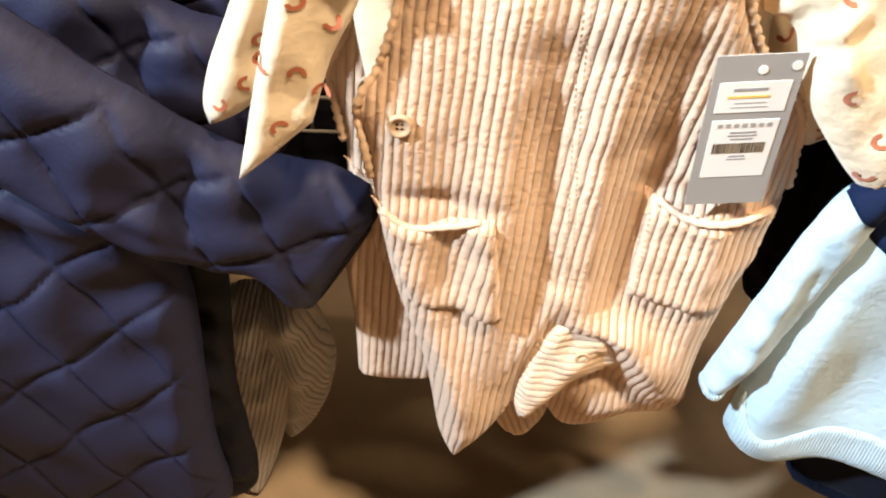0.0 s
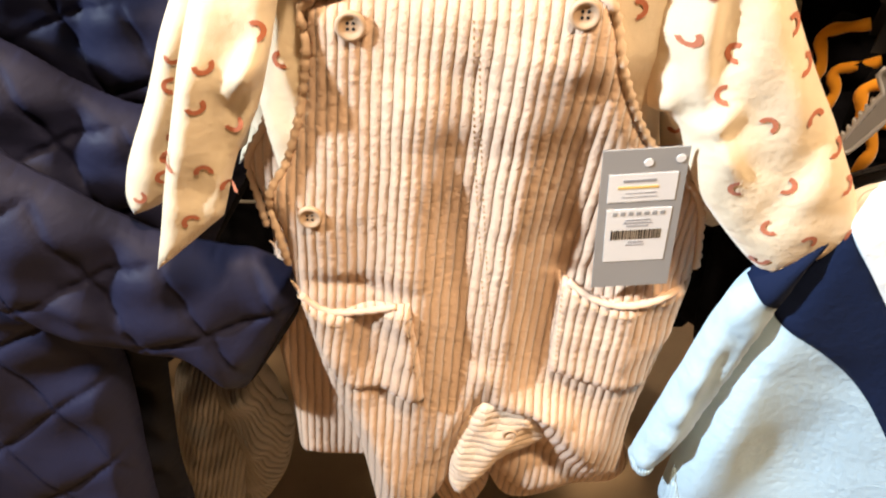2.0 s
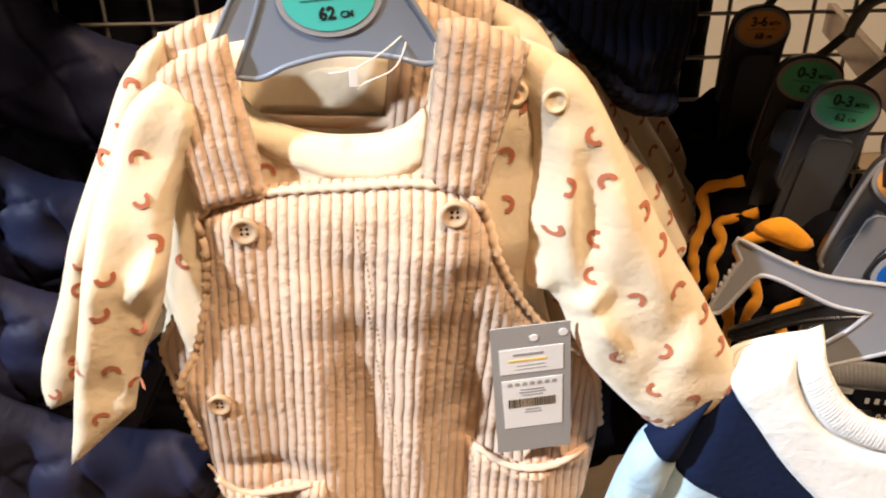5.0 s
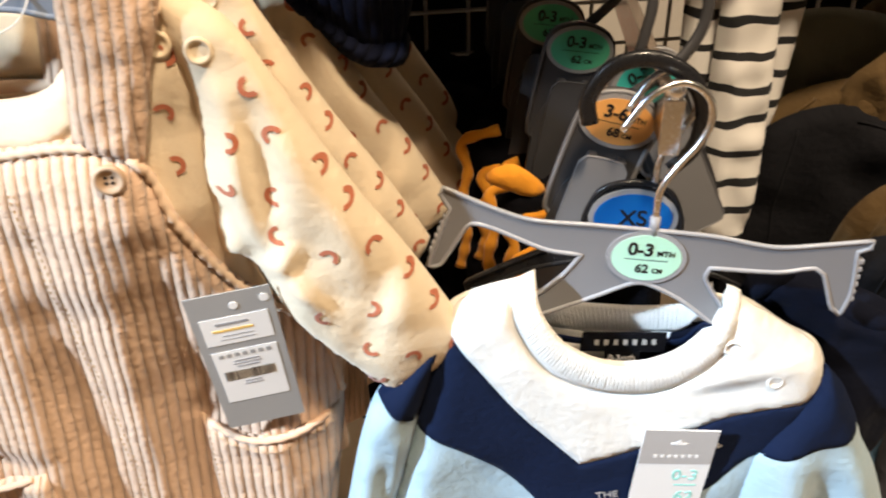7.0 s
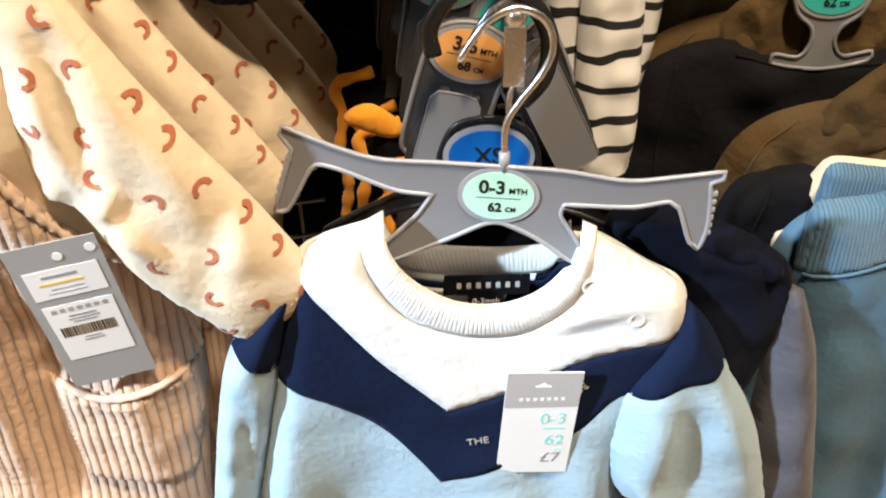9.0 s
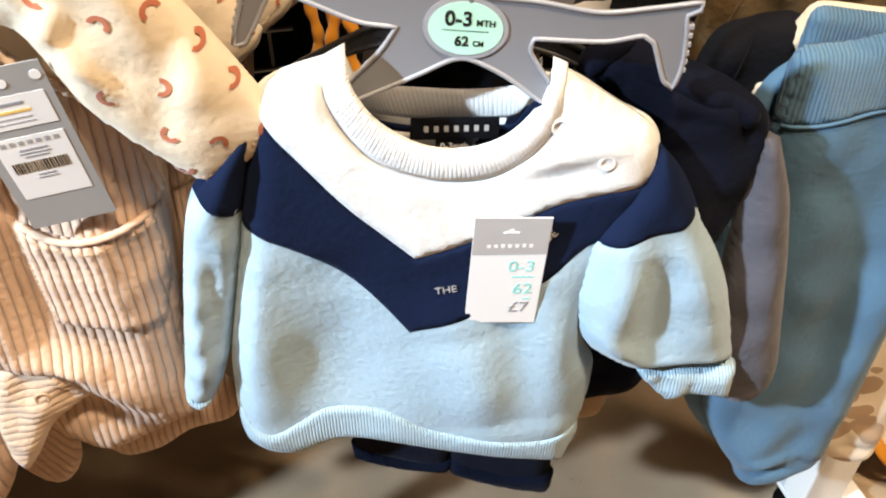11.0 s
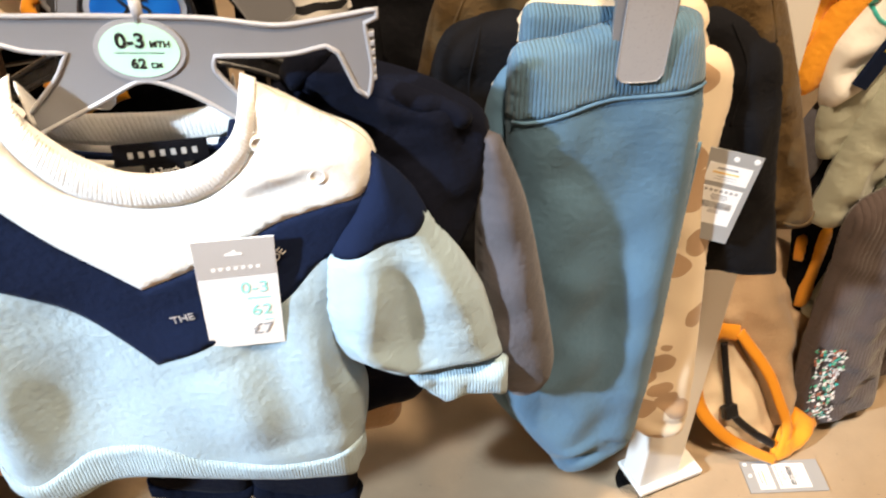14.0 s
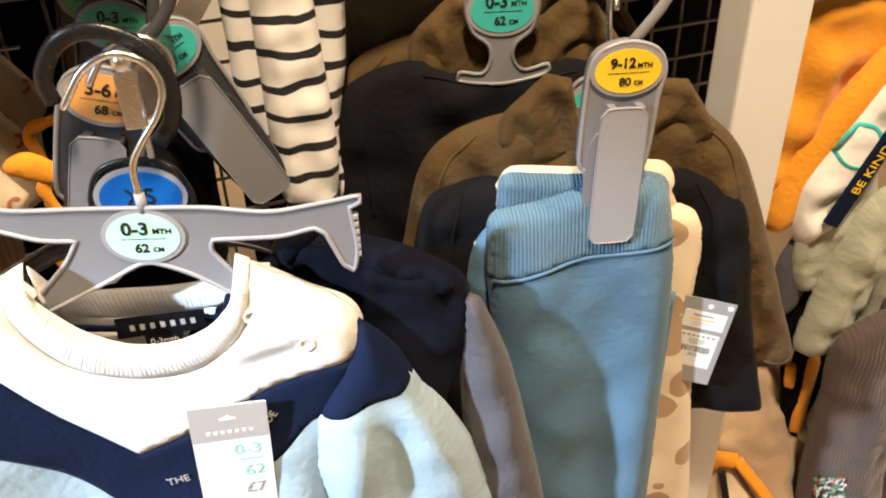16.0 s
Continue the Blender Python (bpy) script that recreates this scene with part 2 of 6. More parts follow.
def curve(pts, step=0.006, closed=True):
    """A smooth line through a few (u, v) points; a third entry marks a corner."""
    k, out = len(pts), []
    p = [np.array(q[:2], float) for q in pts]
    for i in range(k if closed else k - 1):
        a, b = p[i], p[(i + 1) % k]
        ta = (b - p[i - 1]) / 2 if (closed or i > 0) else b - a
        tb = (p[(i + 2) % k] - a) / 2 if (closed or i + 2 < k) else b - a
        span = np.linalg.norm(b - a)
        ta, tb = (t * min(1, span / (np.linalg.norm(t) + 1e-9)) for t in (ta, tb))
        if len(pts[i]) > 2:
            ta = b - a
        if len(pts[(i + 1) % k]) > 2:
            tb = b - a
        steps = max(1, int(span / step))
        for j in range(steps):
            s = j / steps
            out.append((2 * s**3 - 3 * s**2 + 1) * a + (s**3 - 2 * s**2 + s) * ta + (3 * s**2 - 2 * s**3) * b + (s**3 - s**2) * tb)
    if not closed:
        out.append(p[-1])
    return np.array(out)


def edge_distance(q, poly):
    a, b = poly, np.roll(poly, -1, 0)
    best = np.full(len(q), 9.0)
    for i in range(len(poly)):
        ab = b[i] - a[i]
        s = np.clip(((q - a[i]) @ ab) / (ab @ ab + 1e-12), 0, 1)
        best = np.minimum(best, np.hypot(*(q - a[i] - s[:, None] * ab).T))
    return best


def inside(q, poly):
    x, y, r = q[:, 0], q[:, 1], np.zeros(len(q), bool)
    for (x0, y0), (x1, y1) in zip(poly, np.roll(poly, -1, 0)):
        if y0 != y1:
            r ^= ((y0 > y) != (y1 > y)) & (x < (x1 - x0) * (y - y0) / (y1 - y0) + x0)
    return r


def creases(segs=(), rumple=0.002, size=0.07, seed=0, extra=None):
    """Relief of a cloth, in metres towards the viewer: ridges (u0, v0, u1, v1, width, height) and a soft rumple."""
    rng = np.random.RandomState(seed)
    waves = [(rng.uniform(0, 2 * np.pi), rng.uniform(0, 2 * np.pi), size * rng.uniform(0.5, 1.6)) for _ in range(7)]

    def relief(u, v):
        h = np.zeros_like(u)
        for ang, ph, wl in waves:
            h += rumple / 2.6 * np.sin((u * np.cos(ang) + v * np.sin(ang)) * 2 * np.pi / wl + ph + 1.3 * np.sin((v * np.cos(ang) - u * np.sin(ang)) * 4 / wl))
        for u0, v0, u1, v1, w, a in segs:
            d = np.array([u1 - u0, v1 - v0])
            s = np.clip(((u - u0) * d[0] + (v - v0) * d[1]) / (d @ d), 0, 1)
            g = np.hypot(u - u0 - s * d[0], v - v0 - s * d[1]) / w
            h += a * np.exp(-g * g) * (0.35 + 0.65 * np.sin(np.pi * np.clip(s, 0.08, 0.92)))
        return h + (extra(u, v) if extra else 0)
    return relief


def shell(name, pts, material, parent, thick=0.012, r=0.02, h=0.005, relief=None, y=0.0, back=0.6, base=None, lift=0.0006, turn=0.0, label="", slope=None):
    """A closed, padded piece of cloth with the outline pts in its thing's x-z plane. base: the front of the piece it is sewn to."""
    poly = curve(pts, max(h, 0.004)) if len(pts) < 60 else np.array(pts)
    lo, hi = poly.min(0), poly.max(0)
    rng = np.random.RandomState(3)
    gu, gv = np.meshgrid(np.arange(lo[0], hi[0], h), np.arange(lo[1], hi[1], h))
    gu = gu + (np.arange(gu.shape[0]) % 2)[:, None] * h / 2
    q = np.stack([gu.ravel(), gv.ravel()], 1) + rng.uniform(-0.12, 0.12, (gu.size, 2)) * h
    q = q[inside(q, poly)]
    if len(q):
        q = q[edge_distance(q, poly) > h * 0.45]
    n = len(poly)
    allp = np.concatenate([poly, q])
    verts, _, faces, orig, _, _ = geometry.delaunay_2d_cdt([Vector(p) for p in allp], [], [list(range(n))], 1, 1e-7)
    uvp = np.array([(p.x, p.y) for p in verts])

    def front(u, v):
        p = np.stack([np.ravel(u), np.ravel(v)], 1)
        d = np.clip(edge_distance(p, poly) / r, 0, 1)
        prof = np.sqrt(1 - (1 - d) ** 2)
        s = (base(p[:, 0], p[:, 1]) - lift) if base else (y + (slope(p[:, 0], p[:, 1]) if slope else 0))
        s = s - thick * prof
        return s - (relief(p[:, 0], p[:, 1]) * np.clip(d * 1.5, 0.25, 1) if relief else 0)

    d = np.clip(edge_distance(uvp, poly) / r, 0, 1)
    rim = d < 1e-4
    yf = front(uvp[:, 0], uvp[:, 1])
    if base:
        yb = base(uvp[:, 0], uvp[:, 1]) + 0.0015
    else:
        yb = yf + thick * (1 + back) * np.sqrt(1 - (1 - d) ** 2)
    nv = len(uvp)
    coords = np.concatenate([np.stack([uvp[:, 0], yf, uvp[:, 1]], 1), np.stack([uvp[:, 0], np.maximum(yb, yf + 0.0006), uvp[:, 1]], 1)])
    tris = [tuple(f) for f in faces]
    quads = []
    count = {}
    for f in tris:
        for a, b in zip(f, f[1:] + f[:1]):
            count[(a, b)] = 1
    for a, b in count:
        if (b, a) not in count:
            quads.append((b, a, a + nv, b + nv))
    mesh = bpy.data.meshes.new(name)
    mesh.from_pydata(coords.tolist(), [], tris + [tuple(i + nv for i in reversed(f)) for f in tris] + quads)
    layer = mesh.uv_layers.new(name="UVMap")
    idx = np.empty(len(mesh.loops), np.int32)
    mesh.loops.foreach_get("vertex_index", idx)
    c, s = math.cos(radians(turn)), math.sin(radians(turn))
    w = coords[idx][:, [0, 2]]
    layer.data.foreach_set("uv", np.stack([w[:, 0] * c - w[:, 1] * s, w[:, 0] * s + w[:, 1] * c], 1).ravel())
    mesh.validate()
    ob = link(name, mesh, material, parent, label)
    return ob, front


def tube(name, pts, radius, material, parent=None, label="", sides=8, closed=False, squash=1.0):
    """A round bar along 3D points; radius may be one number or one for each point."""
    bm, rings = bmesh.new(), []
    p = [Vector(q) for q in pts]
    k = len(p)
    prev = None
    for i in range(k):
        a, b = p[(i - 1) % k] if (closed or i) else p[0], p[(i + 1) % k] if (closed or i < k - 1) else p[-1]
        t = (b - a).normalized()
        side = prev if prev is not None else (Vector((0, 1, 0)) if abs(t.y) < 0.9 else Vector((1, 0, 0)))
        side = (side - t * side.dot(t)).normalized()
        prev, other = side, t.cross(side)
        rad = radius[i] if isinstance(radius, (list, tuple)) else radius
        rings.append([bm.verts.new(p[i] + side * (rad * squash * math.cos(2 * math.pi * j / sides)) + other * (rad * math.sin(2 * math.pi * j / sides))) for j in range(sides)])
    for i in range(k if closed else k - 1):
        for j in range(sides):
            bm.faces.new((rings[i][j], rings[i][(j + 1) % sides], rings[(i + 1) % k][(j + 1) % sides], rings[(i + 1) % k][j]))
    if not closed:
        bm.faces.new(rings[0])
        bm.faces.new(rings[-1])
    return part(name, bm, material, parent, label)


def smooth3(pts, step=0.004):
    """A smooth line through 3D points."""
    out, k = [], len(pts)
    p = [Vector(q) for q in pts]
    for i in range(k - 1):
        a, b = p[i], p[i + 1]
        ta = (b - p[i - 1]) / 2 if i else b - a
        tb = (p[i + 2] - a) / 2 if i + 2 < k else b - a
        steps = max(2, int((b - a).length / step))
        for j in range(steps):
            s = j / steps
            out.append((2 * s**3 - 3 * s**2 + 1) * a + (s**3 - 2 * s**2 + s) * ta + (3 * s**2 - 2 * s**3) * b + (s**3 - s**2) * tb)
    return out + [p[-1]]


def box(name, lo, hi, material, parent=None, bevel=0.002, label=""):
    bm = bmesh.new()
    bmesh.ops.create_cube(bm, size=1)
    for v in bm.verts:
        v.co = Vector([lo[i] + (hi[i] - lo[i]) * (v.co[i] + 0.5) for i in range(3)])
    if bevel:
        bmesh.ops.bevel(bm, geom=bm.edges[:], offset=bevel, segments=2, affect="EDGES", profile=0.5)
    return part(name, bm, material, parent, label, smooth=False)


def plate(name, pts, y0, y1, material, parent, label="", step=0.004, rim=0.0, rim_material=None):
    """A flat moulded plate between the depths y0 (front) and y1; rim: radius of the raised lip round its front."""
    poly = curve(pts, step)
    bm = bmesh.new()
    f = [bm.verts.new((u, y0, v)) for u, v in poly]
    b = [bm.verts.new((u, y1, v)) for u, v in poly]
    n = len(poly)
    tri = geometry.delaunay_2d_cdt([Vector(p) for p in poly], [], [list(range(n))], 1, 1e-7)
    if len(tri[0]) == n:
        for t in tri[2]:
            bm.faces.new([f[i] for i in t])
            bm.faces.new([b[i] for i in reversed(t)])
    for i in range(n):
        bm.faces.new((f[i], f[(i + 1) % n], b[(i + 1) % n], b[i]))
    ob = part(name, bm, material, parent, label, smooth=False)
    if rim:
        tube("rim", [(u, y0, v) for u, v in poly], rim, rim_material or material, ob, closed=True, sides=6)
    return ob


def oval(cu, cv, ru, rv, n=40, tilt=0.0):
    c, s = math.cos(radians(tilt)), math.sin(radians(tilt))
    return [(cu + ru * math.cos(a) * c - rv * math.sin(a) * s, cv + ru * math.cos(a) * s + rv * math.sin(a) * c) for a in (2 * math.pi * i / n for i in range(n))]


def disc(name, cu, cv, ru, rv, y0, y1, material, parent, tilt=0.0, label=""):
    bm = bmesh.new()
    pts = oval(cu, cv, ru, rv, 40, tilt)
    f, b = [bm.verts.new((u, y0, v)) for u, v in pts], [bm.verts.new((u, y1, v)) for u, v in pts]
    bm.faces.new(f)
    bm.faces.new(b[::-1])
    for i in range(40):
        bm.faces.new((f[i], f[(i + 1) % 40], b[(i + 1) % 40], b[i]))
    return part(name, bm, material, parent, label, smooth=False)


def lettering(name, words, m, size, material, parent, thick=0.0, wide=1.0):
    """Words in the built-in font, lying in the plane of m, centred."""
    cu = bpy.data.curves.new(name, "FONT")
    cu.body, cu.size, cu.align_x, cu.align_y, cu.extrude, cu.offset = words, size, "CENTER", "CENTER", 0.00015, thick
    tmp = new("tmp_text", cu)
    mesh = bpy.data.meshes.new_from_object(tmp.evaluated_get(bpy.context.evaluated_depsgraph_get()))
    bpy.data.objects.remove(tmp)
    mesh.transform(m @ Matrix.Diagonal((wide, 1, 1, 1)))
    return link(name, mesh, material, parent, smooth=False)


def bars(name, rows, y, material, parent, thick=0.00025):
    """Small printed marks (u0, u1, v0, v1), each a part of its own."""
    for u0, u1, v0, v1 in rows:
        bm = bmesh.new()
        f = [bm.verts.new((u, y, v)) for u, v in ((u0, v0), (u1, v0), (u1, v1), (u0, v1))]
        b = [bm.verts.new((v.co.x, y + thick, v.co.z)) for v in f]
        bm.faces.new(f)
        for i in range(4):
            bm.faces.new((f[i], b[i], b[(i + 1) % 4], f[(i + 1) % 4]))
        part(name, bm, material, parent, smooth=False)


def standing(u, v, y, tilt=0.0):
    """The pose of a text that stands in a thing's x-z plane and faces its -y."""
    return pose(u, y, v, 90, 0, 0) @ pose(0, 0, 0, 0, 0, tilt)

# ---- structure ----
box("floor", (-4, -4, -0.1), (4.5, 4, 0), FLOOR, bevel=0)
tagged(bpy.data.objects["floor"], "beige sealed concrete shop floor with small dark marks", "floor", kind="structure")
for nm, lo, hi in (("wall_north", (-4, 4, 0), (4.5, 4.1, 3.2)), ("wall_south", (-4, -4.1, 0), (4.5, -4, 3.2)), ("wall_west", (-4.1, -4, 0), (-4, 4, 3.2)), ("wall_east", (4.5, -4, 0), (4.6, 4, 3.2))):
    tagged(box(nm, lo, hi, WALL, bevel=0), "plain warm white painted shop wall", "wall", kind="structure")
tagged(box("ceiling", (-4.1, -4.1, 3.2), (4.6, 4.1, 3.3), CEILING, bevel=0), "plain unseen shop ceiling, dark grey to cut bounced light", "ceiling", kind="structure")

# wire grid behind the rails
grid = thing("wire_grid_panel", "white wire grid display panel behind the rails", "grid panel", pose(0, 0.92, 0))
for i in range(50):
    x = -0.898 + 0.05 * i
    tube("wire", [(x, 0, 0.42), (x, 0, 1.9)], 0.0024, WIRE, grid, sides=6)
for i in range(30):
    z = 0.418 + 0.0505 * i
    tube("wire", [(-0.92, -0.004, z), (1.58, -0.004, z)], 0.0024, WIRE, grid, sides=6)

# upright of the rack
rack = thing("rack_post", "white powder-coated square rack post on a small foot", "rack post", pose(0.978, 0.47, 0))
box("upright", (-0.033, -0.02, 0.018), (0.033, 0.02, 1.9), POST, rack, 0.003)
box("foot_plate", (-0.035, -0.03, 0.010), (0.068, 0.03, 0.018), POST, rack, 0.002)
disc("rubber_foot", 0, 0, 0.03, 0.03, 0, 0.01, HANGER_BLACK, rack).matrix_basis = pose(-0.02, 0, 0.0, -90, 0, 0)


def rail_arm(x, y, z, back, yaw=0):
    arm = thing("rail_arm", "flat chrome display arm with a ball stop at its end", "display arm", pose(x, y, z, 0, 0, yaw), "rail arms")
    box("bar", (-0.0045, 0, -0.045), (0.0045, back, -0.012), ARM, arm, 0.001, "polished bronze flat bar")
    box("end_plate", (-0.0065, -0.004, -0.046), (0.0065, 0.0, -0.010), CHROME, arm, 0.001)
    bm = bmesh.new()
    bmesh.ops.create_uvsphere(bm, u_segments=16, v_segments=10, radius=0.0065, matrix=pose(0, -0.001, -0.005))
    part("ball_stop", bm, CHROME, arm)
    return arm


rail_arm(0.467, 0.425, 0.897, 0.50, -17)
rail_arm(0.802, 0.415, 0.945, 0.50, -17)
rail_arm(0.085, 0.47, 1.135, 0.45, 0)


# ---- cream printed top under corduroy dungarees ----
def motif(bm, front, u, v, turn, size, offset=0.0007):
    """One small printed arch, laid on a cloth front."""
    inner, outer, k = [], [], 9
    for i in range(k):
        a = radians(turn + 205 * i / (k - 1))
        for ring, rad in ((inner, size * 0.5), (outer, size)):
            ring.append((u + rad * math.cos(a), v + rad * math.sin(a)))
    p = np.array(inner + outer)
    y = front(p[:, 0], p[:, 1]) - offset
    vs = [bm.verts.new((p[i, 0], y[i], p[i, 1])) for i in range(2 * k)]
    for i in range(k - 1):
        bm.faces.new((vs[i], vs[i + 1], vs[k + i + 1], vs[k + i]))


def motifs(name, pts, front, parent, gap=0.030, seed=0, margin=0.006):
    poly, rng, bm = curve(pts), np.random.RandomState(seed), bmesh.new()
    lo, hi = poly.min(0), poly.max(0)
    row = 0
    v = lo[1]
    while v < hi[1]:
        u = lo[0] + (row % 2) * gap * 0.5
        while u < hi[0]:
            q = np.array([[u + rng.uniform(-0.2, 0.2) * gap, v + rng.uniform(-0.2, 0.2) * gap]])
            if inside(q, poly)[0] and edge_distance(q, poly)[0] > margin:
                motif(bm, front, q[0, 0], q[0, 1], rng.choice([0, 60, 150, 210, 290]) + rng.uniform(-25, 25), 0.0060)
            u += gap
        v += gap * 0.72
        row += 1
    return tagged(part(name, bm, RUST, parent, "small rust-red printed arches"), kind="stuff")


def button(parent, u, v, y, rad=0.0085, material=None, holes=4):
    bm = bmesh.new()
    rings = []
    for rr, dy in ((0.0, -0.0012), (0.45, -0.0012), (0.6, -0.0016), (0.72, -0.0026), (0.9, -0.0028), (1.0, -0.0016), (0.97, 0.0006)):
        rings.append([bm.verts.new((u + rad * rr * math.cos(2 * math.pi * i / 24), y + dy, v + rad * rr * math.sin(2 * math.pi * i / 24))) for i in range(24)] if rr else [bm.verts.new((u, y + dy, v))])
    for i in range(24):
        bm.faces.new((rings[0][0], rings[1][i], rings[1][(i + 1) % 24]))
    for a, b in zip(rings[1:], rings[2:]):
        for i in range(24):
            bm.faces.new((a[i], a[(i + 1) % 24], b[(i + 1) % 24], b[i]))
    ob = part("button", bm, material or BUTTON, parent)
    if holes:
        for i in range(holes):
            a = 2 * math.pi * (i + 0.5) / holes
            disc("hole", u + rad * 0.26 * math.cos(a), v + rad * 0.26 * math.sin(a), rad * 0.11, rad * 0.11, y - 0.0014, y - 0.001, INK, ob)
    return ob


def stitched(name, line, front, material, parent, radius=0.0005, dash=0.0032, gap=0.0016, offset=0.0004):
    """A row of short stitches along a line on a cloth front."""
    pts = curve(line, 0.0008, closed=False)
    y = front(pts[:, 0], pts[:, 1]) - offset
    bm, run, keep = bmesh.new(), 0.0, []
    for i in range(1, len(pts)):
        run += np.linalg.norm(pts[i] - pts[i - 1])
        if run % (dash + gap) < dash:
            keep.append(i)
    prev = None
    for i in keep:
        t = pts[i] - pts[i - 1]
        nrm = np.array([-t[1], t[0]]) / (np.linalg.norm(t) + 1e-9) * radius
        cur = [bm.verts.new((pts[i][0] + s * nrm[0], y[i] - (0.0003 if s == 0 else 0), pts[i][1] + s * nrm[1])) for s in (-1, 0, 1)]
        if prev is not None and prev[0] == i - 1:
            for a in (0, 1):
                bm.faces.new((prev[1][a], prev[1][a + 1], cur[a + 1], cur[a]))
        prev = (i, cur)
    return part(name, bm, material, parent)


def band(name, low, high, material, parent, thick=0.004, rib=0.0, y0=None, label="", squeeze=0.5):
    """A knitted band between two lines of equal length in 3D (its lower and upper edge)."""
    bm, rows = bmesh.new(), []
    n = len(low)
    m = 7
    for i in range(n):
        a, b = Vector(low[i]), Vector(high[i])
        t = (Vector(low[min(i + 1, n - 1)]) - Vector(low[max(i - 1, 0)])).normalized()
        nrm = t.cross(b - a).normalized()
        if nrm.y > 0:
            nrm = -nrm
        ring = []
        for j in range(m):
            s = j / (m - 1)
            bulge = math.sin(math.pi * (0.06 + 0.88 * s)) * thick * min(1, 0.15 + i / 5, 0.15 + (n - 1 - i) / 5)
            ring.append(bm.verts.new(a.lerp(b, s) + nrm * bulge))
        for j in range(m - 2, 0, -1):
            s = j / (m - 1)
            ring.append(bm.verts.new(a.lerp(b, s) - nrm * 0.001))
        rows.append(ring)
    k = len(rows[0])
    for i in range(n - 1):
        for j in range(k):
            bm.faces.new((rows[i][j], rows[i][(j + 1) % k], rows[i + 1][(j + 1) % k], rows[i + 1][j]))
    bm.faces.new(rows[0])
    bm.faces.new(rows[-1])
    lay = bm.loops.layers.uv.new("UVMap")
    run = [0.0]
    for i in range(1, n):
        run.append(run[-1] + (Vector(low[i]) - Vector(low[i - 1])).length)
    place = {}
    for i, ring in enumerate(rows):
        for j, v in enumerate(ring):
            place[v] = (run[i], min(j, k - j) * 0.003)
    for f in bm.faces:
        for lp in f.loops:
            lp[lay].uv = place[lp.vert]
    return part(name, bm, material, parent, label)


def swing_tag(parent_name, m, label, w=0.052, hgt=0.112):
    """The grey card tag with a white care sticker and a barcode."""
    tag = thing("price_tag", label, "price tag", m, "swing tags")
    plate("card", [(-w / 2, -hgt / 2, 1), (w / 2, -hgt / 2, 1), (w / 2, hgt / 2, 1), (-w / 2, hgt / 2, 1)], -0.0004, 0.0004, TAG_GREY, tag)
    plate("top_sticker", [(-0.021, 0.018, 1), (0.021, 0.018, 1), (0.021, 0.040, 1), (-0.021, 0.040, 1)], -0.0007, -0.0003, TAG_WHITE, tag)
    plate("price_sticker", [(-0.020, -0.034, 1), (0.020, -0.034, 1), (0.0205, 0.012, 1), (-0.0205, 0.012, 1)], -0.0007, -0.0003, TAG_WHITE, tag)
    bars("printed_line", [(-0.012, 0.008, 0.0338, 0.0358), (-0.010, 0.009, 0.0248, 0.0254), (-0.012, 0.010, 0.0217, 0.0222)], -0.0009, INK_GREY, tag)
    bars("gold_line", [(-0.015, 0.010, 0.0286, 0.0304)], -0.0009, INK_GOLD, tag)
    bars("printed_mark", [(-0.0165 + 0.0050 * i, -0.0135 + 0.0050 * i, 0.0065, 0.0095) for i in range(7)], -0.0009, TAG_GREY, tag)
    rng = np.random.RandomState(5)
    rows, u = [], -0.0165
    while u < 0.016:
        wd = rng.choice([0.0004, 0.0007, 0.0011])
        rows.append((u, u + wd, -0.014, -0.006))
        u += wd + rng.choice([0.0005, 0.0008])
    bars("barcode_stripe", rows, -0.0009, INK, tag)
    bars("small_print_line", [(-0.008, 0.008, 0.002, 0.0032), (-0.009, 0.009, -0.0005, 0.0006), (-0.007, 0.007, -0.003, -0.002), (-0.005, 0.005, -0.0172, -0.016), (-0.006, 0.006, -0.0195, -0.0185)], -0.0009, INK_GREY, tag)
    disc("eyelet", 0.002, 0.048, 0.0028, 0.0028, -0.0008, 0.0008, TAG_WHITE, tag)
    disc("logo_spot", 0.021, 0.050, 0.003, 0.003, -0.0008, -0.0003, TAG_WHITE, tag)
    return tag


SLEEVE_L = [(-0.018, 0.941), (-0.042, 0.926), (-0.060, 0.892), (-0.075, 0.858), (-0.089, 0.807), (-0.104, 0.750), (-0.116, 0.700), (-0.123, 0.673, 1), (-0.097, 0.696), (-0.071, 0.720, 1), (-0.057, 0.765), (-0.041, 0.798), (-0.030, 0.835), (-0.022, 0.87), (0.0, 0.92)]
SLEEVE_SHORT = [(-0.006, 0.954), (-0.034, 0.930), (-0.059, 0.880), (-0.081, 0.833), (-0.100, 0.782), (-0.122, 0.732), (-0.130, 0.702), (-0.127, 0.686, 1), (-0.103, 0.698), (-0.085, 0.716, 1), (-0.063, 0.79), (-0.033, 0.86), (-0.013, 0.92)]
SLEEVE_R = [(0.181, 0.963), (0.208, 0.953), (0.221, 0.940), (0.239, 0.909), (0.259, 0.873), (0.280, 0.838), (0.302, 0.805), (0.321, 0.773), (0.344, 0.732, 1), (0.338, 0.718), (0.315, 0.703), (0.289, 0.691, 1), (0.267, 0.712), (0.233, 0.752), (0.219, 0.780), (0.212, 0.797), (0.205, 0.804), (0.193, 0.806), (0.190, 0.831), (0.188, 0.862), (0.190, 0.890), (0.188, 0.914), (0.180, 0.937)]
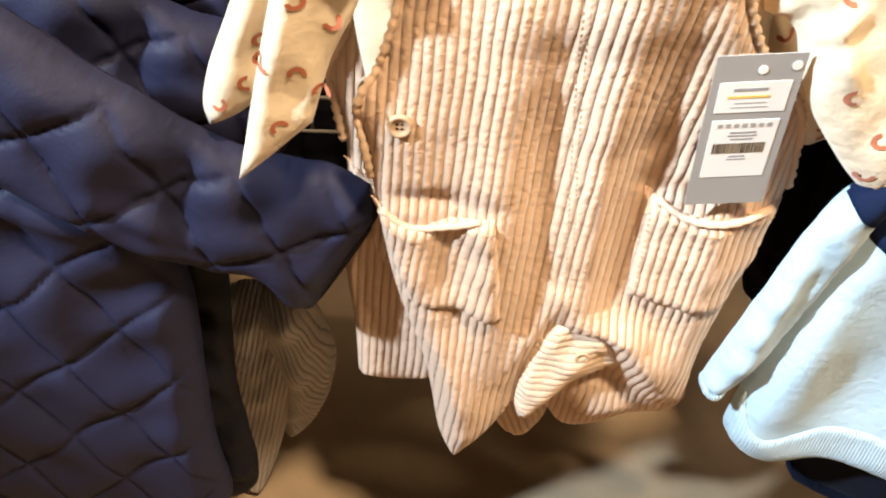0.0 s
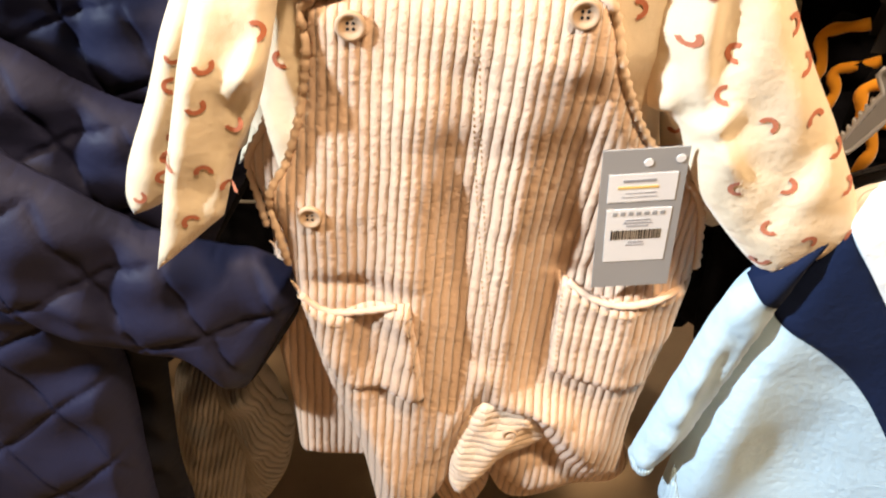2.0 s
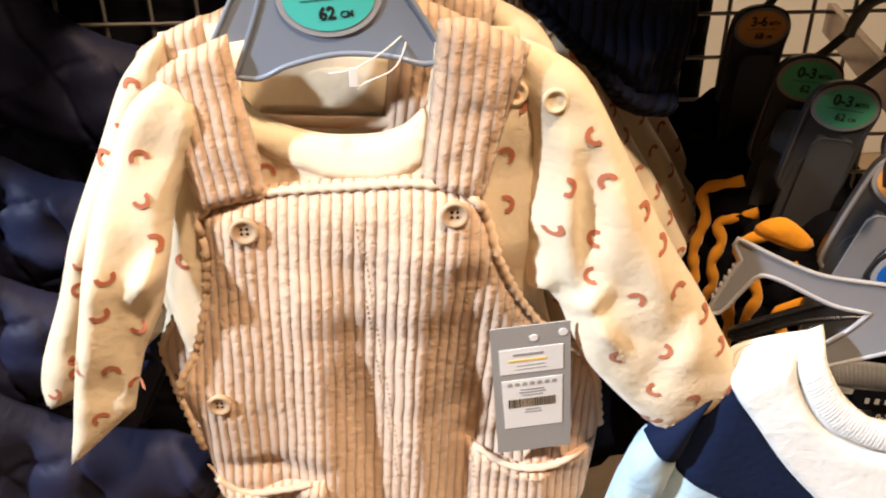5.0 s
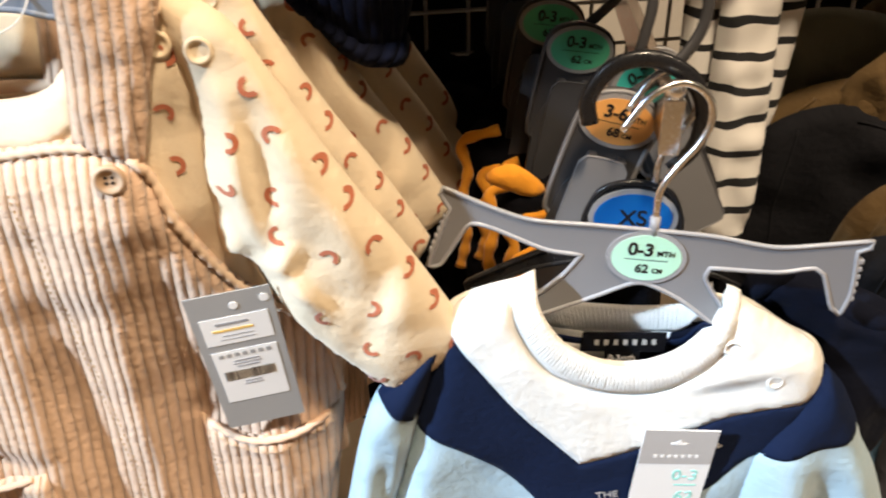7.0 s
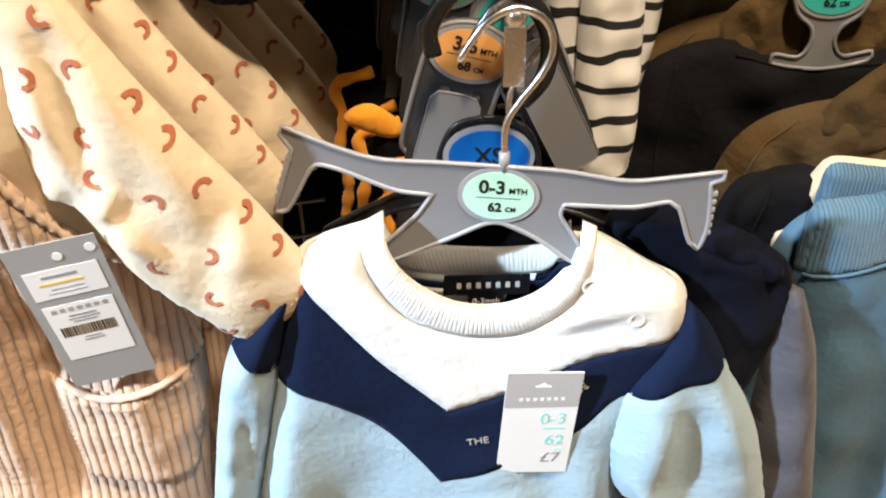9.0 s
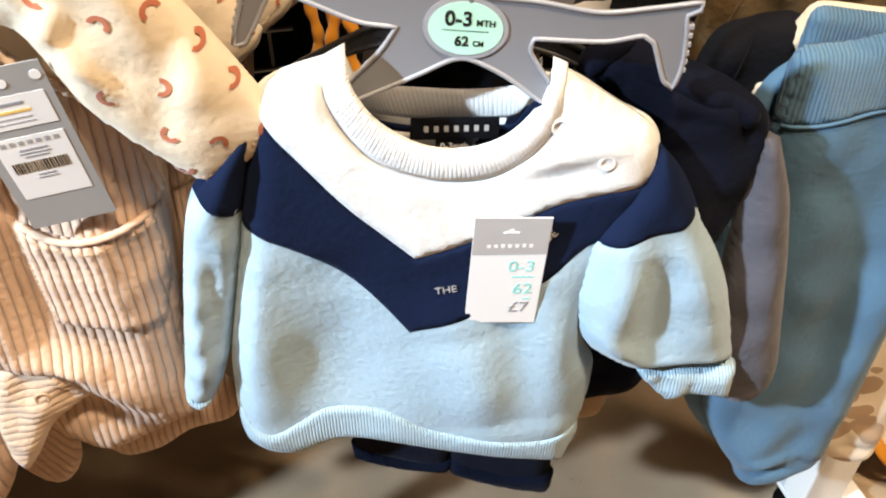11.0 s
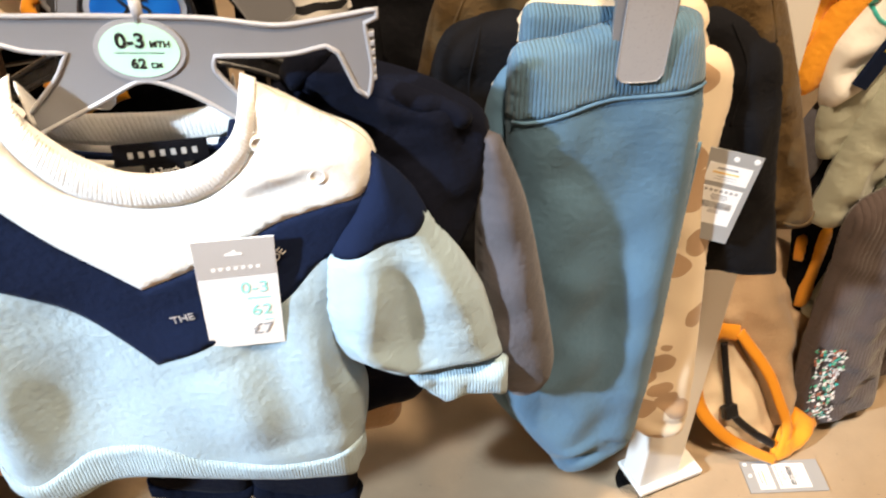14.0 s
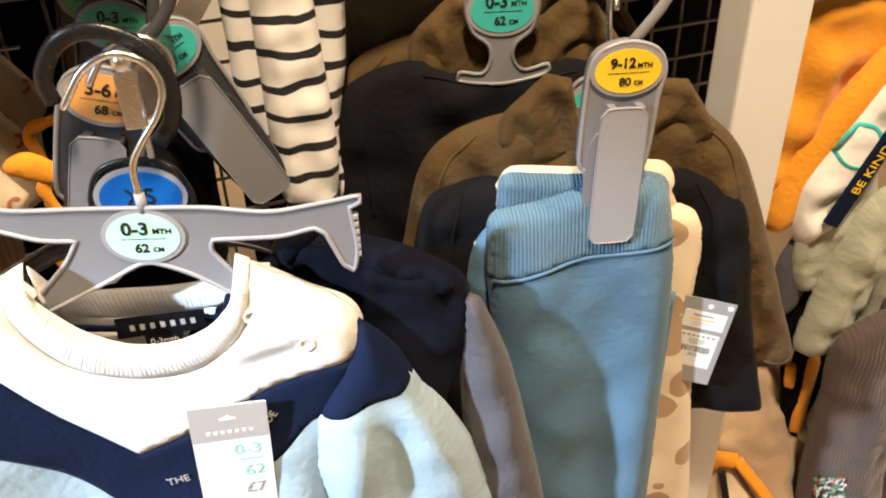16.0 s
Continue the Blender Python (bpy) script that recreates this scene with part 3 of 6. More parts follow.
TOP_BODY = [(-0.020, 0.946, 1), (0.014, 0.955, 1), (0.019, 0.926), (0.029, 0.912), (0.045, 0.906), (0.068, 0.902), (0.095, 0.904), (0.113, 0.910), (0.128, 0.924), (0.134, 0.965, 1), (0.188, 0.963, 1), (0.200, 0.88), (0.205, 0.80), (0.225, 0.72), (0.220, 0.68, 1), (-0.03, 0.68, 1), (-0.048, 0.79), (-0.035, 0.87)]
DUNG = [(-0.013, 0.858, 1), (0.026, 0.870), (0.082, 0.880), (0.127, 0.886), (0.159, 0.876, 1), (0.174, 0.831), (0.197, 0.786), (0.236, 0.745), (0.250, 0.715), (0.257, 0.663), (0.249, 0.593), (0.237, 0.50), (0.239, 0.440, 1), (0.198, 0.424), (0.154, 0.412), (0.128, 0.440), (0.116, 0.470), (0.112, 0.50, 1), (0.100, 0.465), (0.083, 0.418), (0.063, 0.378), (0.036, 0.342, 1), (0.022, 0.385), (0.008, 0.470), (-0.018, 0.560), (-0.034, 0.648), (-0.038, 0.686), (-0.045, 0.722), (-0.030, 0.750), (-0.017, 0.795), (-0.013, 0.828)]
DUNG_BLUNT = DUNG[:11] + [(0.239, 0.50), (0.277, 0.42), (0.291, 0.380), (0.277, 0.357), (0.239, 0.352), (0.205, 0.334), (0.167, 0.337), (0.142, 0.390), (0.112, 0.45), (0.093, 0.48), (0.077, 0.462), (0.060, 0.425), (0.037, 0.402), (-0.001, 0.397), (-0.031, 0.402, 1), (-0.033, 0.470), (-0.041, 0.560)] + DUNG[25:]


def lean(u, v):
    """How far the upper bib and strap swing towards the aisle at their hanging end."""
    return 0.034 * np.clip((u - 0.03) / 0.115, 0, 1) * np.clip((v - 0.70) / 0.14, 0, 1)


def print_at(name, spots, front, parent):
    """Printed arches at given places (u, v, turn) on a cloth front."""
    bm = bmesh.new()
    for u, v, turn in spots:
        motif(bm, front, u, v, turn, 0.0060)
    return tagged(part(name, bm, RUST, parent, "small rust-red printed arches"), kind="stuff")


PRINT_R = [(0.222, 0.915, 110), (0.231, 0.888, 30), (0.254, 0.868, 280), (0.228, 0.851, 80), (0.267, 0.846, 250), (0.254, 0.810, 310), (0.282, 0.814, 20), (0.301, 0.794, 240), (0.248, 0.768, 100), (0.277, 0.770, 240), (0.316, 0.768, 250), (0.276, 0.739, 110), (0.302, 0.729, 320), (0.332, 0.732, 20), (0.278, 0.711, 170), (0.227, 0.827, 90), (0.207, 0.886, 250), (0.201, 0.858, 200)]
PRINT_L = [(-0.038, 0.898, 0), (-0.040, 0.875, 200), (-0.036, 0.848, 280), (-0.055, 0.791, 200), (-0.077, 0.757, 350), (-0.063, 0.745, 350), (-0.066, 0.830, 180), (-0.090, 0.720, 20), (-0.097, 0.765, 100), (-0.074, 0.805, 190)]
PRINT_TOP = [(-0.024, 0.905, 350), (-0.029, 0.818, 100), (0.174, 0.898, 300), (0.175, 0.867, 270), (0.196, 0.949, 350), (0.181, 0.930, 270), (0.115, 0.886, 20), (0.030, 0.878, 340)]


def dungaree_set(m, label, detail=True, outline=DUNG, arm=SLEEVE_L):
    s = thing("baby_dungaree_set", label, "baby outfit", m, "dungaree sets")
    h = 0.005 if detail else 0.009
    rel = creases([(-0.02, 0.80, 0.01, 0.70, 0.012, 0.003)], 0.0022, 0.08, 2)
    back, _ = shell("top_back", [(-0.02, 0.946, 1), (0.022, 0.952, 1), (0.045, 0.942), (0.076, 0.940), (0.110, 0.943), (0.135, 0.962, 1), (0.188, 0.960, 1), (0.215, 0.80), (0.215, 0.70, 1), (-0.03, 0.70, 1), (-0.045, 0.80)], CREAM, s, 0.003, 0.006, 0.008, None, 0.030, slope=lambda u, v: -0.4 * lean(u, v))
    _, tf = shell("top_front", TOP_BODY, CREAM, s, 0.012, 0.02, h, rel, 0.008, 0.05, slope=lambda u, v: -lean(u, v))
    n = 40
    shell("collar", [(0.0165, 0.930), (0.019, 0.924), (0.029, 0.9115), (0.045, 0.9055), (0.068, 0.9015), (0.095, 0.9035), (0.113, 0.9095), (0.128, 0.923), (0.126, 0.893), (0.108, 0.882), (0.080, 0.878), (0.049, 0.883), (0.030, 0.891), (0.016, 0.906)], CREAM, s, 0.0022, 0.003, 0.004, None, base=tf, lift=0.0006, label="cream neckband")
    lowb = [(0.018 + 0.114 * i / n, 0.026 - 0.012 * abs(2 * i / n - 1) ** 2 - 0.4 * float(lean(0.018 + 0.114 * i / n, 0.93)), 0.906 + 0.005 * abs(2 * i / n - 1) ** 2) for i in range(n + 1)]
    highb = [(q[0], q[1] + 0.002, 0.948 - 0.006 * abs(2 * i / n - 1) ** 2) for i, q in enumerate(lowb)]
    band("back_neckband", lowb, highb, CREAM, s, -0.002)
    tube("neck_tape", smooth3([(q[0], q[1] - 0.003, q[2] - 0.004) for q in lowb[::8]]), 0.004, CORD_TRIM, s, "beige neck tape", squash=0.4)
    rl = creases([(-0.066, 0.86, -0.118, 0.69, 0.010, 0.007), (-0.045, 0.84, -0.085, 0.71, 0.012, -0.006), (-0.055, 0.812, -0.030, 0.842, 0.006, 0.011), (-0.050, 0.795, -0.032, 0.815, 0.006, -0.008)], 0.0015, 0.06, 4)
    _, fl = shell("sleeve", arm, CREAM, s, 0.011, 0.014, h, rl, -0.014, slope=lambda u, v: -0.017 * np.clip((0.90 - v) / 0.08, 0, 1))
    rr = creases([(0.205, 0.91, 0.212, 0.82, 0.008, 0.008), (0.222, 0.90, 0.226, 0.83, 0.008, -0.006), (0.24, 0.88, 0.30, 0.74, 0.016, 0.005), (0.200, 0.84, 0.228, 0.775, 0.006, -0.007), (0.232, 0.815, 0.205, 0.79, 0.006, 0.009), (0.226, 0.80, 0.25, 0.77, 0.006, 0.006), (0.29, 0.80, 0.27, 0.74, 0.010, -0.004)], 0.0018, 0.08, 6)
    _, fr = shell("sleeve", SLEEVE_R, CREAM, s, 0.016, 0.022, h, rr, -0.029, slope=lambda u, v: -0.32 * np.clip(u - 0.185, 0, 0.045))
    if arm is SLEEVE_L:
        print_at("printed_motifs", PRINT_L, fl, s)
        print_at("printed_motifs", PRINT_R, fr, s)
        print_at("printed_motifs", PRINT_TOP, tf, s)
        stitched("hem_stitching", [(-0.117, 0.685), (-0.095, 0.704), (-0.073, 0.728)], fl, THREAD, s, 0.0003)
    else:
        motifs("printed_motifs", arm, fl, s, 0.031, 1)
        motifs("printed_motifs", SLEEVE_R, fr, s, 0.031, 2)
        motifs("printed_motifs", TOP_BODY, tf, s, 0.033, 3, 0.012)
    stitched("hem_stitching", [(0.283, 0.701), (0.312, 0.714), (0.338, 0.742)], fr, THREAD, s, 0.0003)
    for u, v in ((0.199, 0.934), (0.178, 0.936)):
        button(s, u, v, float(min(tf(np.array([u]), np.array([v]))[0], fr(np.array([u]), np.array([v]))[0])) + 0.0010, 0.0075, CREAM, 0)
    # corduroy
    rd = creases([(0.050, 0.80, 0.058, 0.42, 0.018, 0.010), (0.118, 0.84, 0.122, 0.53, 0.014, 0.008), (0.205, 0.80, 0.208, 0.52, 0.020, 0.010), (0.084, 0.82, 0.090, 0.54, 0.012, -0.006), (0.015, 0.70, 0.030, 0.50, 0.014, -0.006),
                  (0.155, 0.82, 0.150, 0.53, 0.014, -0.009), (0.06, 0.762, 0.14, 0.778, 0.016, -0.0015), (0.055, 0.785, 0.13, 0.800, 0.016, 0.002), (0.014, 0.54, 0.045, 0.40, 0.018, 0.012), (0.12, 0.56, 0.24, 0.47, 0.018, 0.010), (0.115, 0.545, 0.06, 0.42, 0.016, -0.006), (0.12, 0.52, 0.20, 0.44, 0.012, -0.008),
                  (-0.036, 0.655, 0.050, 0.652, 0.008, -0.005), (0.152, 0.674, 0.252, 0.668, 0.008, -0.005), (0.125, 0.545, 0.175, 0.530, 0.010, 0.010), (0.165, 0.53, 0.21, 0.46, 0.012, 0.009), (0.104, 0.57, 0.075, 0.47, 0.010, 0.008)], 0.0011, 0.10, 9)
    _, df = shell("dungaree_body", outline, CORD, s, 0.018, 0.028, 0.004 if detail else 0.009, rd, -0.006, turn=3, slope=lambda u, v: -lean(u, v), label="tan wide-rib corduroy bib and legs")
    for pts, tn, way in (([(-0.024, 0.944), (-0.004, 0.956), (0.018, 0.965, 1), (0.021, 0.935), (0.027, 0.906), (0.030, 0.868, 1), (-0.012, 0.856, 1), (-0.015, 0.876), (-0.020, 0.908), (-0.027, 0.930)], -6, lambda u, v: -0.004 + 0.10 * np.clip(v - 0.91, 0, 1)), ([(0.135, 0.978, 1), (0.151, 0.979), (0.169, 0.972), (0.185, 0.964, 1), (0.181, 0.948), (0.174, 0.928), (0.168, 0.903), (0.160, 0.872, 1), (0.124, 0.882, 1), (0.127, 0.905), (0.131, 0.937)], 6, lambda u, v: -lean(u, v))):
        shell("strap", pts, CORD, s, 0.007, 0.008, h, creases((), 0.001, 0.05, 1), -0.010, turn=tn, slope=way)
    for pts in (([(-0.036, 0.650, 1), (-0.010, 0.632), (0.020, 0.637), (0.051, 0.648, 1), (0.058, 0.60), (0.063, 0.548, 1), (0.03, 0.551), (-0.006, 0.556, 1), (-0.022, 0.60)]), ([(0.155, 0.669, 1), (0.186, 0.655), (0.22, 0.655), (0.2535, 0.664, 1), (0.249, 0.61), (0.236, 0.562, 1), (0.19, 0.566), (0.159, 0.573, 1), (0.157, 0.62)])):
        top = curve([q[:2] for q in pts[:4]], 0.003, False)
        _, pf = shell("pocket", pts, CORD, s, 0.0045, 0.005, h, creases((), 0.0010, 0.05, 5, lambda u, v: 0.002 * np.clip(1 - (np.interp(u, top[:, 0], top[:, 1]) - v) / 0.035, 0, 1) ** 2), base=df, turn=8 if pts[0][0] < 0 else 1)
        hem_y = np.polyval(np.polyfit(top[:, 0], pf(top[:, 0], top[:, 1] - 0.004), 2), top[:, 0])
        tube("pocket_hem", [(q[0], float(yy) + 0.0022, q[1] - 0.001) for q, yy in zip(top[3:-3], hem_y[3:-3])], [0.0026 + 0.0004 * math.sin(i * 2.1) for i in range(len(top) - 6)], CORD, s, "rolled pocket hem")
        stitched("pocket_stitching", [(q[0] + (0.004 if i == 0 else -0.004 if i == 3 else 0), q[1] - 0.009) for i, q in enumerate(pts[:4])], pf, THREAD, s, 0.0005)
    edge = curve([(-0.036, 0.665), (-0.040, 0.690), (-0.0445, 0.722), (-0.030, 0.750), (-0.017, 0.795), (-0.012, 0.83), (-0.011, 0.856), (0.026, 0.868), (0.082, 0.878), (0.127, 0.884), (0.157, 0.874), (0.172, 0.831), (0.196, 0.785), (0.236, 0.743), (0.249, 0.715), (0.256, 0.67)], 0.003, False)
    tube("bib_piping", [(q[0], float(df(q[:1], q[1:])[0]) - 0.002, q[1]) for q in edge], [0.0030 + 0.0010 * math.sin(i * 2.4) for i in range(len(edge))], CORD_TRIM, s, "gathered corduroy edge binding", sides=8)
    stitched("front_seam", [(0.085, 0.86), (0.090, 0.78), (0.100, 0.68), (0.108, 0.60), (0.112, 0.53)], df, THREAD, s, 0.0005)
    stitched("front_seam", [(0.088, 0.86), (0.094, 0.78), (0.104, 0.68), (0.112, 0.60), (0.116, 0.53)], df, THREAD, s, 0.0005)
    for line in ([(0.047, 0.640), (0.055, 0.60), (0.059, 0.553)], [(0.160, 0.658), (0.161, 0.62), (0.163, 0.577)]):
        stitched("pocket_stitching", line, lambda u, v: df(u, v) - 0.0062, THREAD, s, 0.0005)
    # turned-up leg ends
    shell("leg_cuff", [(0.097, 0.515), (0.118, 0.551), (0.138, 0.547), (0.155, 0.527), (0.169, 0.500, 1), (0.147, 0.486), (0.125, 0.466), (0.109, 0.440), (0.093, 0.418, 1), (0.086, 0.440), (0.088, 0.475)], CORD_IN, s, 0.010, 0.010, h, creases([(0.105, 0.46, 0.145, 0.53, 0.010, 0.005), (0.12, 0.545, 0.16, 0.50, 0.006, -0.003)], 0.0015, 0.05, 3), -0.022, turn=82, label='turned-up pale corduroy cuff')
    shell("leg_lining", [(0.068, 0.400), (0.090, 0.445), (0.125, 0.452), (0.124, 0.390), (0.108, 0.357), (0.088, 0.357), (0.072, 0.383)], CORD, s, 0.010, 0.014, h, None, 0.012, turn=-20)
    for u, v, rd_ in ((0.016, 0.848, 0.0092), (0.143, 0.870, 0.0088), (-0.016, 0.716, 0.0085), (0.133, 0.512, 0.006)):
        button(s, u, v, float(df(np.array([u]), np.array([v]))[0]) - (0.0012 if v > 0.84 else 0.0006 if v > 0.6 else 0.014), rd_)
    return s


set_a = dungaree_set(pose(0, 0.474, 0), "tan corduroy dungarees over a cream top printed with rust arches")
dungaree_set(pose(-0.024, 0.524, 0, 0, 0, 1), "tan corduroy dungarees with a cream top just behind the front set", outline=DUNG_BLUNT, arm=SLEEVE_SHORT)
for x, y, z, yaw in ((-0.006, 0.575, 0.0, 5), (0.024, 0.630, 0.0, 6), (0.052, 0.69, 0.0, 3), (0.078, 0.75, 0.0, 3)):
    tagged(copy_thing(set_a, pose(x, y, z, 0, 0, yaw)), "tan corduroy dungaree set hanging behind another on the rail")

swing_tag("x", pose(0.197, 0.429, 0.731, 7, -5.5, 0), "grey card swing tag with white barcode sticker on dungarees", hgt=0.117)


# ---- hangers ----
def size_label(parent, u, v, y, ru, rv, material, top, bottom, tilt=0.0, small="MTH"):
    c, s = math.cos(radians(tilt)), math.sin(radians(tilt))

    def at(du, dv):
        return standing(u + du * c - dv * s, v + du * s + dv * c, y - 0.0012, tilt)
    disc("label_rim", u, v, ru * 1.14, rv * 1.18, y - 0.0004, y + 0.002, HANGER_RIM, parent, tilt)
    ob = disc("size_label", u, v, ru, rv, y - 0.0009, y + 0.001, material, parent, tilt)
    if top == "XS":
        lettering("size_text", "XS", at(0, 0), rv * 0.9, INK, ob, 0.0002)
        return
    k = rv / 0.0175
    lettering("size_text", top, at(-0.0045 * k, 0.0062 * k), (0.0132 if len(top) < 4 else 0.0108) * k, INK, ob, 0.00035 * k)
    lettering("size_text", small, at(0.0125 * k, 0.0043 * k), 0.0058 * k, INK, ob, 0.0001)
    lettering("size_text", bottom, at(-0.002 * k, -0.0085 * k), 0.0092 * k, INK, ob, 0.00025 * k)
    lettering("size_text", "CM", at(0.0085 * k, -0.0095 * k), 0.0048 * k, INK, ob, 0.0001)
    bm = bmesh.new()
    m = at(0, -0.0012 * k)
    vs = [bm.verts.new(m @ Vector(p)) for p in ((-ru * 0.62, -0.00025, 0), (ru * 0.62, -0.00025, 0), (ru * 0.62, 0.00025, 0), (-ru * 0.62, 0.00025, 0))]
    bm.faces.new(vs)
    part("dividing_line", bm, INK, ob)


def hook(parent, u, v, y, k=1.0, yaw=75, material=None, label="chrome wire hook"):
    """The wire hook of a hanger, its plane turned by yaw about the upright."""
    line = [(0, 0), (0.001, 0.024), (0.010, 0.040), (0.024, 0.058), (0.030, 0.075), (0.024, 0.092), (0.006, 0.101), (-0.013, 0.094), (-0.026, 0.078), (-0.031, 0.070)]
    c, s = math.cos(radians(yaw)), math.sin(radians(yaw))
    return tube("hook", smooth3([(u + k * a * c, y + k * a * s, v + k * b) for a, b in line]), 0.0023, material or CHROME, parent, label, 10)


def clip_top_hanger(m, label, tilt=0.0):
    """The moulded top-and-bottom hanger with the pale size oval."""
    g = thing("clothes_hanger", label, "hanger", m, "hangers")
    body = [(-0.133, 0.831, 1), (-0.100, 0.817), (-0.076, 0.810), (-0.038, 0.808), (-0.004, 0.806), (0.037, 0.803), (0.075, 0.797), (0.105, 0.800), (0.132, 0.804, 1), (0.132, 0.799, 1), (0.125, 0.796, 1), (0.1275, 0.766), (0.124, 0.749), (0.118, 0.754), (0.108, 0.779), (0.102, 0.783), (0.080, 0.779), (0.038, 0.780, 1), (0.036, 0.772), (0.051, 0.748), (0.058, 0.732, 1), (0.049, 0.734, 1), (0.022, 0.755), (0.000, 0.766), (-0.010, 0.766), (-0.032, 0.755), (-0.076, 0.734, 1), (-0.082, 0.743, 1), (-0.055, 0.770), (-0.044, 0.786, 1), (-0.067, 0.789), (-0.101, 0.803), (-0.115, 0.806), (-0.121, 0.799), (-0.136, 0.774), (-0.144, 0.773), (-0.142, 0.780), (-0.132, 0.808), (-0.129, 0.816, 1), (-0.135, 0.826, 1)]
    plate("hanger_body", body, 0.0, 0.003, HANGER, g, "grey moulded plastic bar", rim=0.0016, rim_material=HANGER_RIM)
    for i in range(6):
        box("grip_tooth", (0.1262, -0.001, 0.760 + 0.0055 * i), (0.1300, 0.004, 0.7632 + 0.0055 * i), HANGER_RIM, g, 0.0005)
        box("grip_tooth", (-0.1430 + 0.0019 * i, -0.001, 0.783 + 0.0050 * i), (-0.1390 + 0.0019 * i, 0.004, 0.7862 + 0.0050 * i), HANGER_RIM, g, 0.0005)
    size_label(g, -0.003, 0.7862, -0.0008, 0.0222, 0.0165, MINT, "0-3", "62", -3)
    tube("hook_socket", [(0.000, 0.0015, 0.802), (0.000, 0.0015, 0.815)], 0.0034, HANGER_RIM, g)
    return g


def yoke_hanger(m, sticker, label, top="0-3", bottom="62", full=True):
    """The arched top hanger with a round-topped label."""
    g = thing("clothes_hanger", label, "hanger", m, "hangers")
    slim = [(-0.030, 0.020), (-0.024, 0.036), (0.0, 0.044), (0.024, 0.036), (0.030, 0.020), (0.024, 0.0), (0.012, -0.010), (0.009, -0.022), (0.018, -0.034), (0.040, -0.030), (0.038, -0.038), (0.0, -0.045), (-0.038, -0.040), (-0.036, -0.033), (-0.016, -0.035), (-0.009, -0.022), (-0.012, -0.010), (-0.024, 0.0)]
    body = [(-0.062, -0.022, 1), (-0.045, 0.008), (-0.030, 0.035), (-0.012, 0.052), (0.0, 0.055), (0.012, 0.052), (0.030, 0.035), (0.047, 0.008), (0.062, -0.022, 1), (0.048, -0.024), (0.03, -0.018), (0.0, -0.014), (-0.03, -0.018), (-0.048, -0.024)]
    plate("hanger_body", body if full else slim, 0.0, 0.004, HANGER_BLUE if full else HANGER, g, "blue-grey moulded plastic", rim=0.0018)
    size_label(g, 0.0, 0.018, -0.001, 0.026, 0.0185, sticker, top, bottom, 0)
    hook(g, 0, 0.055 if full else 0.042, 0.002, 0.8, 80)
    return g


def peg_hanger(m, sticker, top, bottom, label, tilt=0.0, body=None, face=None):
    """A trouser peg: label head, backing plate and a hinged clip."""
    body, face = body or HANGER, face or HANGER_RIM
    g = thing("trouser_clip_hanger", label, "clip hanger", m @ pose(0, 0, 0, 0, tilt, 0), "clip hangers")
    plate("head", [(-0.030, -0.062), (-0.026, -0.075), (0.016, -0.075), (0.021, -0.062), (0.024, -0.02), (0.027, 0.0), (0.020, 0.014), (0.0, 0.020), (-0.020, 0.014), (-0.027, 0.0)], 0.0, 0.010, body, g, rim=0.0018, rim_material=face)
    plate("clip", [(-0.0185, -0.030), (-0.014, -0.0245), (0.010, -0.0245), (0.0145, -0.030), (0.013, -0.128), (0.009, -0.133), (-0.0165, -0.133), (-0.021, -0.128)], -0.0105, -0.0075, face, g, "pale grey hinged clip", rim=0.0005)
    plate("clip_back", [(-0.021, -0.05), (0.016, -0.05), (0.013, -0.125), (-0.021, -0.125)], -0.002, 0.002, body, g)
    for u in (-0.013, 0.007):
        box("hinge", (u, -0.009, -0.034), (u + 0.006, 0.001, -0.024), body, g, 0.001)
    size_label(g, 0.0, 0.0, -0.0015, 0.0235, 0.0158, sticker, top, bottom, 0)
    ring = smooth3([(0.003, 0.005, 0.018), (0.012, 0.006, 0.028), (0.026, 0.010, 0.045), (0.034, 0.016, 0.065), (0.032, 0.02, 0.085), (0.02, 0.024, 0.102), (0.002, 0.028, 0.106), (-0.012, 0.03, 0.098), (-0.02, 0.03, 0.088)])
    tube("hook", ring, 0.0042, body, g, "grey plastic hook", 8, squash=0.6)
    return g


yoke_hanger(pose(0.0785, 0.458, 0.968, 0, -6, -8), TEAL, "blue-grey plastic hanger with a teal 0-3 months label")
for x, y, yaw in ((0.06, 0.507, 2), (0.09, 0.565, 5), (0.125, 0.625, 9)):
    yoke_hanger(pose(x, y, 0.968, 0, 0, yaw), TEAL, "blue-grey plastic hanger behind the front dungaree set")
loop = thing("plastic_tag_loop", "clear plastic tag loop on the hanger", "tag loop", pose(0, 0.44, 0))
tube("strand", smooth3([(0.121, 0.018, 0.968), (0.105, 0.005, 0.958), (0.088, 0.0, 0.950), (0.075, 0.0, 0.948)]), 0.0005, CLEAR, loop, sides=5)
tube("strand", smooth3([(0.121, 0.018, 0.968), (0.112, 0.004, 0.950), (0.094, 0.0, 0.942), (0.090, 0.0, 0.938)]), 0.0005, CLEAR, loop, sides=5)
box("t_bar", (0.086, -0.001, 0.940), (0.091, 0.001, 0.951), CLEAR, loop, 0.0005)

SWM = pose(0.45, 0.385, 0, 0, 0, -17)
SHIRT = pose(0.45, 0.399, 0, 0, 0, -11.7)
front_hanger = clip_top_hanger(SWM @ pose(0, 0.026, 0), "grey plastic hanger with a mint 0-3 months label")
hook(front_hanger, 0.000, 0.812, 0.0015, 0.88, 12)


